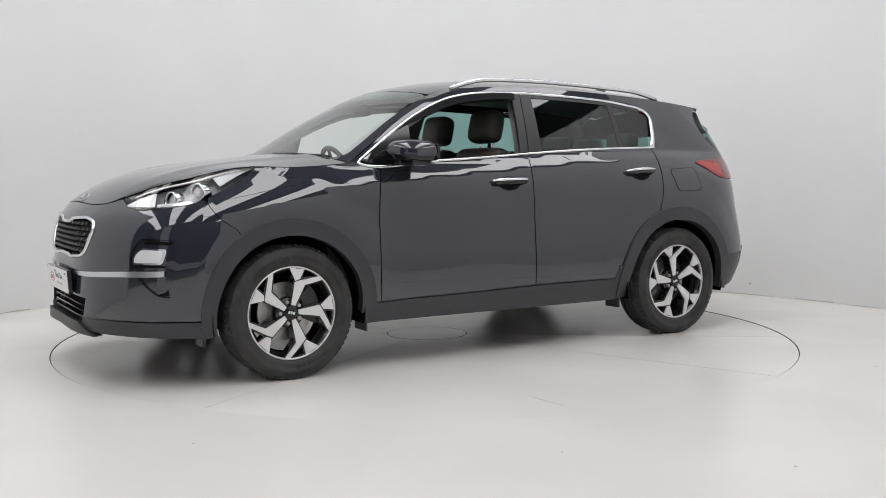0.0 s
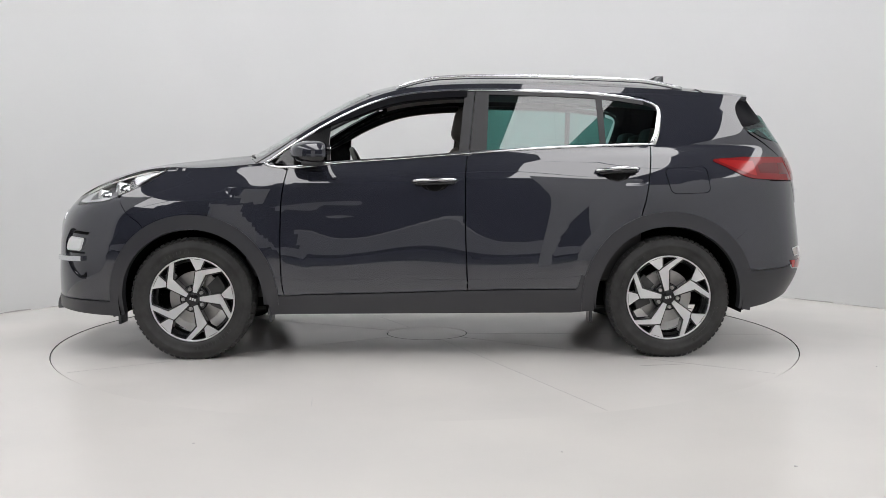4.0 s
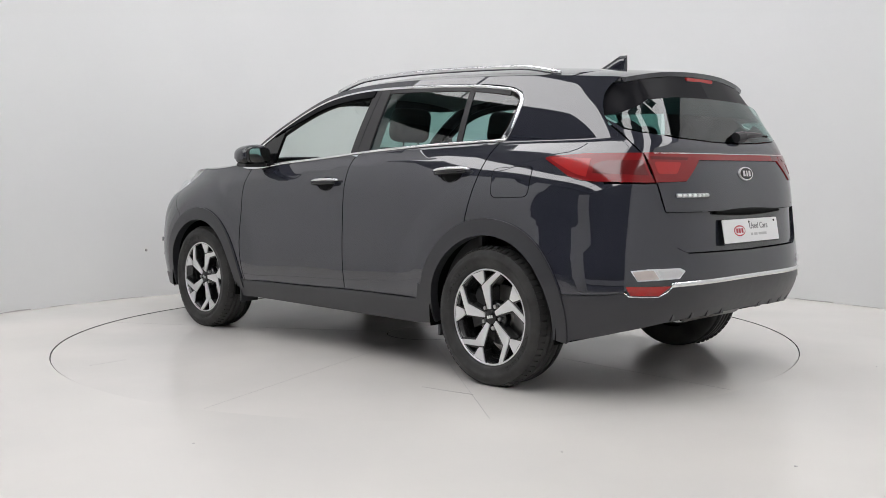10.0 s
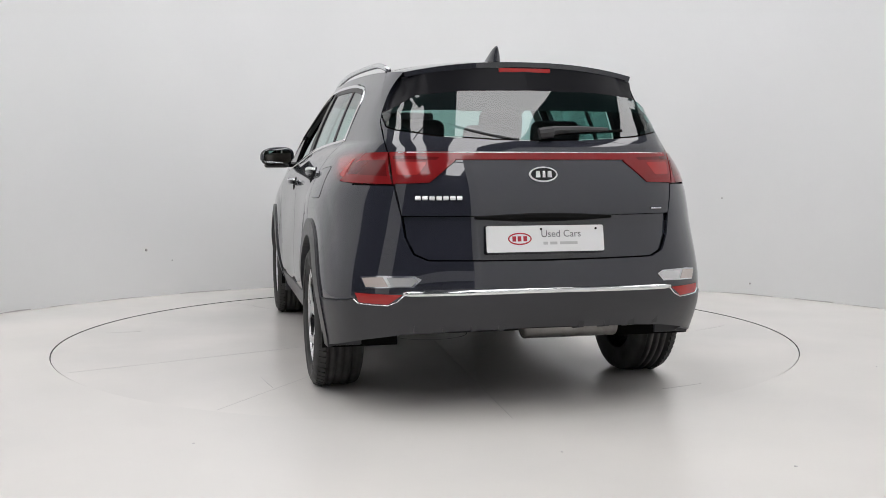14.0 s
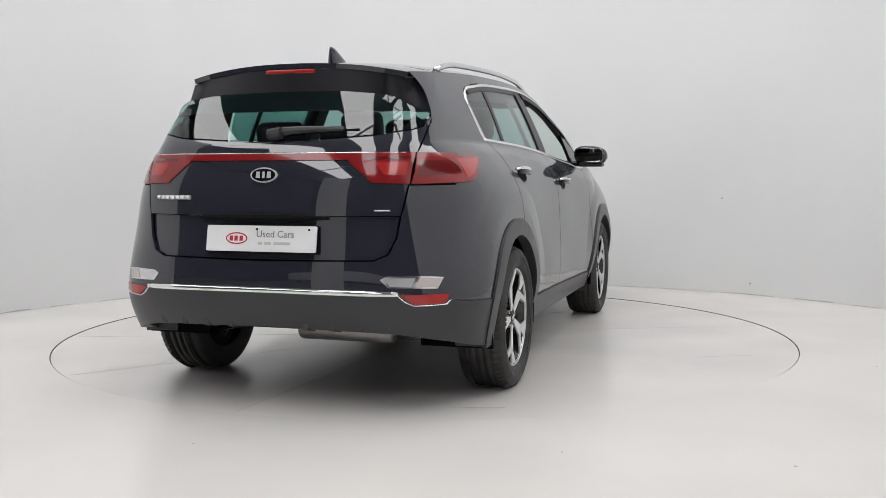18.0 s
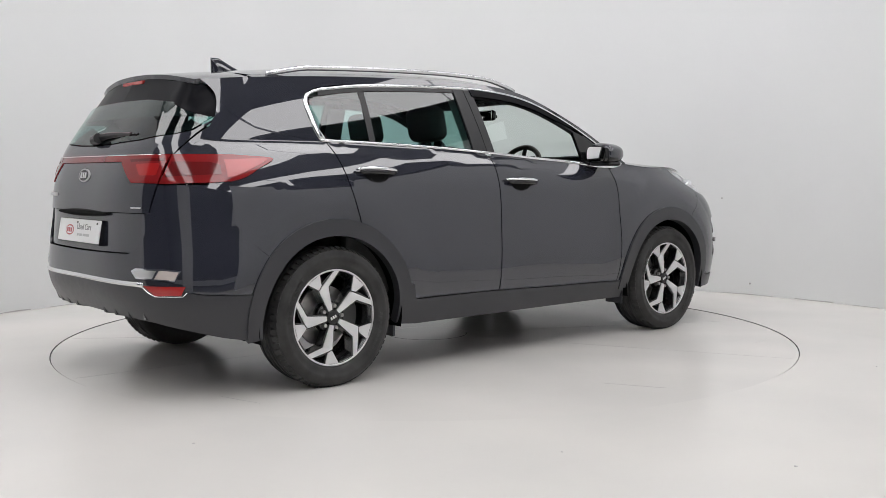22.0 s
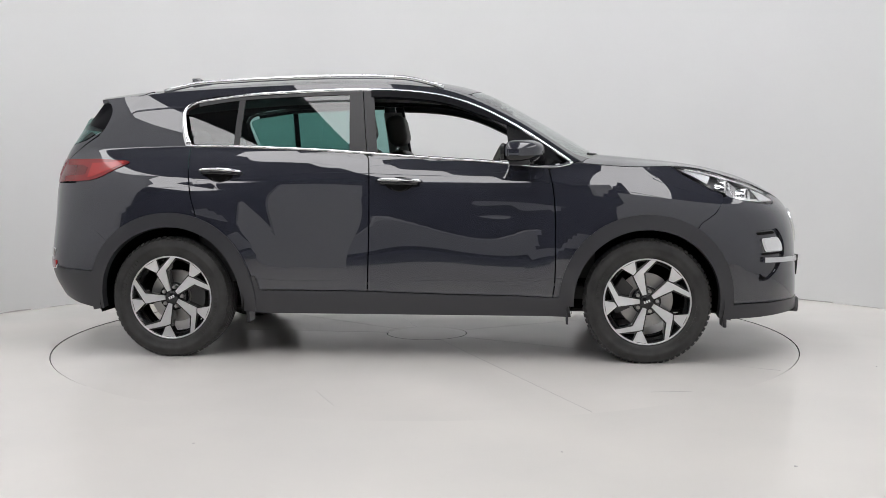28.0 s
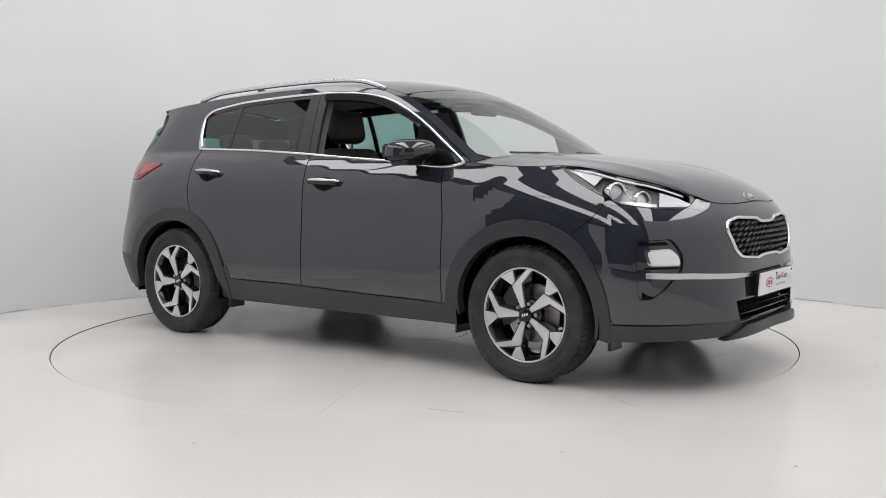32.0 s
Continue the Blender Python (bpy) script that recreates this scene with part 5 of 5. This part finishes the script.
# door handles
for x0, x1, z0, z1, doors in ((0.105, -0.150, 0.991, 0.998, fdoors), (-0.925, -1.175, 1.043, 1.052, rdoors)):
    xm = (x0 + x1) / 2
    cup = [(xm + 0.075 * math.cos(a), (z0 + z1) / 2 - 0.016 + 0.040 * math.sin(a)) for a in np.linspace(0, 2 * math.pi, 25)[:-1]]
    # the door isn't hollowed here: a flat black oval gives the hollow's shade
    cup_shades = panel("handle_shade", skin, cup, DARK, fdoors[0], "flat dark oval as the shade in the hollow behind the handle", off=0.001, flange=0, d=0.02)
    P_, N_ = on(skin, [(x0 + (x1 - x0) * t, z0 + (z1 - z0) * t) for t in np.linspace(0, 1, 15)])
    pts = [P_[i] + N_[i] * (0.012 + 0.024 * math.sin(math.pi * min(1, max(0, i / 14))) ** 0.5) for i in range(15)]
    hs = []
    for sg in (1, -1):
        bm = tube([(p[0], sg * p[1], p[2]) for p in pts], lambda t: 0.007 + 0.006 * math.sin(math.pi * t) ** 0.5, 12, 0.75)
        hs.append(part("door_handle", bm, CHROME, doors[0 if sg > 0 else 1], "chrome door handle", smooth=True))
        bm = tube([(p[0], sg * (p[1] - 0.002), p[2] - 0.017) for p in pts[1:-1]], lambda t: 0.008 + 0.006 * math.sin(math.pi * t) ** 0.5, 10, 1.0)
        part("handle_grip", bm, TRIM, doors[0 if sg > 0 else 1], "gloss black underside of the handle", smooth=True)
    P_, N_ = on(skin, [(xm + 0.052 * math.cos(a), (z0 + z1) / 2 - 0.016 + 0.040 * math.sin(a)) for a in np.linspace(math.pi * 1.12, math.pi * 1.88, 9)])
    for ar_, dr in zip(strip("cup_rim", P_, N_, 0.006, 0.004, TRIM, doors[0]), doors):
        ar_.parent = dr
    for c_, dr in zip(cup_shades, doors):
        c_.parent = dr

# door mirrors
def door_mirror(sg):
    bm = bmesh.new()
    bmesh.ops.create_uvsphere(bm, u_segments=32, v_segments=20, radius=1)
    for v in bm.verts:
        x, y, z = v.co
        q = lambda a, e: math.copysign(abs(a) ** e, a)
        v.co = Vector((q(x, 0.8) * (0.145 if x > 0 else 0.05), q(y, 0.75) * 0.116, q(z, 0.72) * 0.064))
        v.co.x += 0.10 * (v.co.y / 0.108) * -0.3
        v.co.z += -0.008 * (v.co.y / 0.108)
    bmesh.ops.transform(bm, matrix=Matrix.Translation((0.625, 0.935, 1.155)), verts=bm.verts)
    if sg < 0:
        bmesh.ops.transform(bm, matrix=Matrix.Diagonal((1, -1, 1, 1)), verts=bm.verts)
        bmesh.ops.reverse_faces(bm, faces=bm.faces)
    lower = bm.copy()
    bmesh.ops.delete(bm, geom=[f for f in bm.faces if f.calc_center_median().z < 1.137], context="FACES")
    bmesh.ops.delete(lower, geom=[f for f in lower.faces if f.calc_center_median().z > 1.150], context="FACES")
    mid_ = Vector((0.625, sg * 0.935, 1.155))
    for v in lower.verts:
        v.co = mid_ + (v.co - mid_) * 0.955
    sh = part("door_mirror", bm, PAINT, shell, "black door mirror with an indicator strip", smooth=True)
    part("mirror_housing", lower, TRIM, sh, "gloss black lower half of the mirror", smooth=True)
    pl = rounded([(-0.094, -0.042), (0.090, -0.047), (0.096, 0.036), (-0.087, 0.042)], 0.033)
    tilt = Matrix.Translation((0.578, sg * 0.935, 1.155)) @ Matrix.Rotation(radians(sg * 14), 4, "Z")
    part("mirror_rim", prism([(a * 1.06, b * 1.08) for a, b in pl], -0.006, 0.014, lambda a, b, h: tuple(tilt @ Vector((-h, sg * a, b)))), TRIM, sh)
    part("mirror_glass", prism(pl, 0.012, 0.016, lambda a, b, h: tuple(tilt @ Vector((-h, sg * a, b)))), material("mirror_silver", (0.9, 0.9, 0.9), 0.01, 1.0) if "mirror_silver" not in bpy.data.materials else bpy.data.materials["mirror_silver"], sh, "mirror glass")
    part("mirror_foot", box(bmesh.new(), 0.60, 0.72, min(sg * 0.79, sg * 0.90), max(sg * 0.79, sg * 0.90), 1.083, 1.118, 0.012), TRIM, sh)
    part("indicator_strip", tube([(0.715 - 0.5 * (a - 0.90) ** 2 - 0.32 * (a - 0.85), sg * a, 1.152) for a in np.linspace(0.90, 1.03, 7)], 0.006, 8), SATIN_METAL, sh)
    part("mirror_skirt", box(bmesh.new(), 0.585, 0.70, min(sg * 0.86, sg * 1.02), max(sg * 0.86, sg * 1.02), 1.080, 1.110, 0.014), SATIN, sh)


door_mirror(1)
door_mirror(-1)

# roof rails
for sg in (1, -1):
    pts = []
    for t in np.linspace(0, 1, 30):
        x = 0.20 - 1.68 * t
        y = edge_y(x) - 0.035
        base = top(x, y)[0, 2]
        lift = 0.030 * min(1.0, math.sin(math.pi * t) * 2.6) ** 0.8 if 0 < t < 1 else 0.0
        pts.append((x, sg * y, base + 0.004 + lift))
    rail = part("roof_rail", tube(pts, 0.0125, 16, 1.1), SATIN_METAL, shell, "satin silver roof rail", smooth=True)

# aerial fin
bm = bmesh.new()
b0 = float(TOP_C(-1.40)) - 0.006
rings = []
for t in np.linspace(0, 1, 8):
    h = t
    x0, x1, w_ = -1.28 - 0.17 * h ** 0.8, -1.50 - 0.0 * h, 0.034 * (1 - h) ** 0.7 + 0.003
    z_ = b0 + 0.075 * h - 0.012 * (1 - h) * 0
    ring = [bm.verts.new(((x0 + x1) / 2 + (x0 - x1) / 2 * math.cos(a), w_ * math.sin(a), z_)) for a in np.linspace(0, 2 * math.pi, 17)[:-1]]
    rings.append(ring)
for p, q in zip(rings, rings[1:]):
    for i in range(16):
        bm.faces.new((p[i], p[(i + 1) % 16], q[(i + 1) % 16], q[i]))
bm.faces.new(rings[-1])
part("aerial_fin", bm, PAINT, shell, "black shark-fin aerial", smooth=True)

# cowl and wipers
loft("cowl", [(1.135 - 0.25 * (y / 0.8) ** 2 * 0.75, y, float(hood_z(1.13, y)) - 0.03) for y in np.linspace(-0.74, 0.74, 15)], [(1.05 - 0.25 * (y / 0.8) ** 2 * 0.75, y, float(hood_z(1.13, y)) - 0.005) for y in np.linspace(-0.74, 0.74, 15)], SATIN, shell, both=False)
def screen_foot(y):
    return float(np.interp(abs(y), [0, 0.2, 0.45, 0.68], [1.13, 1.12, 1.085, 1.02]))


for a, b in ((0.66, 0.08), (0.02, -0.54)):
    pts = [(screen_foot(y) - 0.012 - 0.02 * k / 6, y, float(top(screen_foot(y) - 0.012 - 0.02 * k / 6, y)[0, 2]) + 0.003) for k, y in enumerate(np.linspace(a, b, 7))]
    part("windscreen_wiper", tube(pts, 0.0065, 6), SATIN, shell, "black windscreen wiper")

# mud flaps
for x, y0, y1, z0, z1, th in ((0.905, 0.74, 0.872, 0.205, 0.30, 0.006), (-1.765, 0.72, 0.865, 0.262, 0.40, 0.006)):
    fl = part("mud_flap", box(bmesh.new(), x - th, x + th, y0, y1, z0, z1, 0.004), CLADDING, shell)
    mirrored(fl)
for x, z0 in ((1.765, 0.190), (-0.91, 0.19)):
    fl = part("air_deflector", box(bmesh.new(), x - 0.009, x + 0.009, 0.70, 0.82, z0, 0.28, 0.004), CLADDING, shell)
    mirrored(fl)

# under the tail
part("silencer", tube([(-1.86, -0.46, 0.335), (-1.86, -0.02, 0.335)], 0.075, 14, 0.8), GALV, shell, "dull steel exhaust silencer", smooth=True)
part("rear_axle", tube([(-1.335, -0.62, 0.27), (-1.335, 0.62, 0.27)], 0.045, 10), UNDER, shell)
for sg in (1, -1):
    part("suspension_arm", tube([(-1.1, sg * 0.45, 0.26), (-1.5, sg * 0.66, 0.25)], 0.03, 8), UNDER, shell)

# dark core that closes the body below the windows
part("engine_bay", box(bmesh.new(), 1.0, 1.90, -0.52, 0.52, 0.28, 0.88, 0.02), DARK, shell)
part("boot_floor", box(bmesh.new(), -2.0, -0.9, -0.55, 0.55, 0.34, 0.72, 0.02), DARK, shell)

# ------------------------------------------------------------ cabin
cabin = car
part("cabin_floor", box(bmesh.new(), -0.95, 1.0, -0.72, 0.72, 0.33, 0.40), DASH, cabin)
for sg in (1, -1):
    part("door_card", box(bmesh.new(), -1.2, 0.85, min(sg * 0.745, sg * 0.80), max(sg * 0.745, sg * 0.80), 0.42, 1.075, 0.02), DASH, cabin)
bm = bmesh.new()
prof = [(1.08, 0.80), (1.06, 1.02), (0.95, 1.07), (0.78, 1.075), (0.62, 1.03), (0.58, 0.92), (0.64, 0.75), (0.66, 0.45), (1.05, 0.45)]
part("dashboard", prism(prof, -0.74, 0.74, lambda a, b, h: (a, h, b)), DASH, cabin)
part("instrument_hood", box(bmesh.new(), 0.60, 0.80, -0.56, -0.20, 1.03, 1.115, 0.03), DASH, cabin)
part("centre_screen", box(bmesh.new(), 0.60, 0.625, -0.11, 0.11, 0.93, 1.06, 0.008), TRIM, cabin)
part("centre_console", box(bmesh.new(), -0.35, 0.62, -0.13, 0.13, 0.40, 0.66, 0.03), DASH, cabin)
wh = Matrix.Translation((0.46, -0.37, 1.035)) @ Matrix.Rotation(radians(-66), 4, "Y")
ringp = [tuple(wh @ Vector((0.185 * math.cos(a), 0.185 * math.sin(a), 0))) for a in np.linspace(0, 2 * math.pi, 37)[:-1]]
sw = part("steering_wheel", tube(ringp, 0.016, 10, closed=True), LEATHER, cabin, "leather steering wheel on the right-hand side", smooth=True)
for a in (0.0, math.pi, math.pi * 1.5):
    part("wheel_spoke", tube([tuple(wh @ Vector((0, 0, -0.02))), tuple(wh @ Vector((0.18 * math.cos(a + math.pi / 2), 0.18 * math.sin(a + math.pi / 2), 0)))], 0.018, 8, 0.5), DASH, sw)
part("wheel_boss", box(bmesh.new(), -0.07, 0.07, -0.07, 0.07, -0.05, 0.005, 0.03, wh), DASH, sw)
part("steering_column", tube([tuple(wh @ Vector((0, 0, -0.03))), (0.75, -0.37, 0.86)], 0.04, 10), DASH, sw)


def headrest(bmx, x, y, z, w, h, d, lean):
    m = Matrix.Translation((x, y, z)) @ Matrix.Rotation(radians(-lean), 4, "Y")
    return box(bmesh.new(), -d / 2, d / 2, -w / 2, w / 2, -h / 2, h / 2, min(d, h) * 0.42, m, 4)


def seat(y, dx):
    st = new("front_seat")
    st.parent = cabin
    st["label"] = "dark leather front seat with headrest"
    part("cushion", box(bmesh.new(), dx - 0.30, dx + 0.28, y - 0.25, y + 0.25, 0.52, 0.68, 0.06, None, 3), LEATHER, st, smooth=True)
    m = Matrix.Translation((dx - 0.30, y, 0.64)) @ Matrix.Rotation(radians(-19), 4, "Y")
    part("backrest", box(bmesh.new(), -0.08, 0.07, -0.24, 0.24, 0.0, 0.58, 0.06, m, 3), LEATHER, st, smooth=True)
    for sg in (1, -1):
        part("bolster", box(bmesh.new(), -0.06, 0.12, sg * 0.20 - 0.05, sg * 0.20 + 0.05, 0.05, 0.46, 0.045, m, 3), LEATHER, st, smooth=True)
    hr = part("headrest", headrest(None, dx - 0.495, y, 1.325, 0.27, 0.205, 0.13, 12), LEATHER, st, smooth=True)
    for sg in (1, -1):
        part("headrest_rod", tube([(dx - 0.50, y + sg * 0.06, 1.17), (dx - 0.495, y + sg * 0.06, 1.28)], 0.006, 8), CHROME, st)
    return st


seat(0.37, 0.295)
seat(-0.37, 0.19)
bench = new("rear_seat")
bench.parent = cabin
bench["label"] = "dark leather rear bench"
part("cushion", box(bmesh.new(), -1.10, -0.62, -0.64, 0.64, 0.52, 0.70, 0.06, None, 3), LEATHER, bench, smooth=True)
m = Matrix.Translation((-1.12, 0, 0.66)) @ Matrix.Rotation(radians(-22), 4, "Y")
part("backrest", box(bmesh.new(), -0.08, 0.07, -0.62, 0.62, 0.0, 0.56, 0.06, m, 3), LEATHER, bench, smooth=True)
for y in (-0.36, 0.0, 0.36):
    part("headrest", headrest(None, -1.335, y, 1.24 if y else 1.215, 0.26, 0.13, 0.10, 14), LEATHER, bench, smooth=True)
# lining under the roof
bm = bmesh.new()
gx_, gy_ = np.linspace(0.30, -1.75, 20), np.linspace(-0.52, 0.52, 11)
vv = [[bm.verts.new(tuple(top(x, y)[0] - np.array([0, 0, 0.05]))) for y in gy_] for x in gx_]
for p, q in zip(vv, vv[1:]):
    for i in range(10):
        bm.faces.new((p[i], p[i + 1], q[i + 1], q[i]))
part("headlining", bm, HEADLINER, cabin, "grey roof lining", smooth=True)
# inside mirror
im = part("inside_mirror", box(bmesh.new(), 0.475, 0.515, -0.125, 0.125, 1.385, 1.455, 0.018), TRIM, cabin, "inside rear-view mirror")
part("mirror_face", box(bmesh.new(), 0.470, 0.474, -0.115, 0.115, 1.392, 1.448, 0.0), bpy.data.materials["mirror_silver"], im)
part("mirror_stem", tube([(0.505, 0, 1.43), (0.545, 0, 1.442)], 0.012, 8), TRIM, im)
part("sensor_box", box(bmesh.new(), 0.50, 0.585, -0.06, 0.06, 1.405, 1.428, 0.008), TRIM, im)
part("parcel_shelf", box(bmesh.new(), -1.95, -1.45, -0.55, 0.55, 1.00, 1.03, 0.01), DASH, cabin)
part("paper", box(bmesh.new(), 0.84, 0.95, 0.34, 0.58, 1.078, 1.082), WHITE_PLATE, cabin, "white sheet of paper on the dashboard")


# ---------------------------------------------------------------- what moves
def motions():
    rows = []
    for i in range(129):
        t = i * 0.25
        a = radians(-149.16 - 7.759 * t)
        rows.append((t, pose(-0.0275 * math.cos(a) + 0.0251 * math.sin(a), -0.0275 * math.sin(a) - 0.0251 * math.cos(a), 0.0, 0, 0, math.degrees(a))))
    walk(car, rows)
    walk(table, [(t, pose(0, 0, 0, 0, 0, -149.16 - 7.759 * t)) for t, _ in rows])


motions()
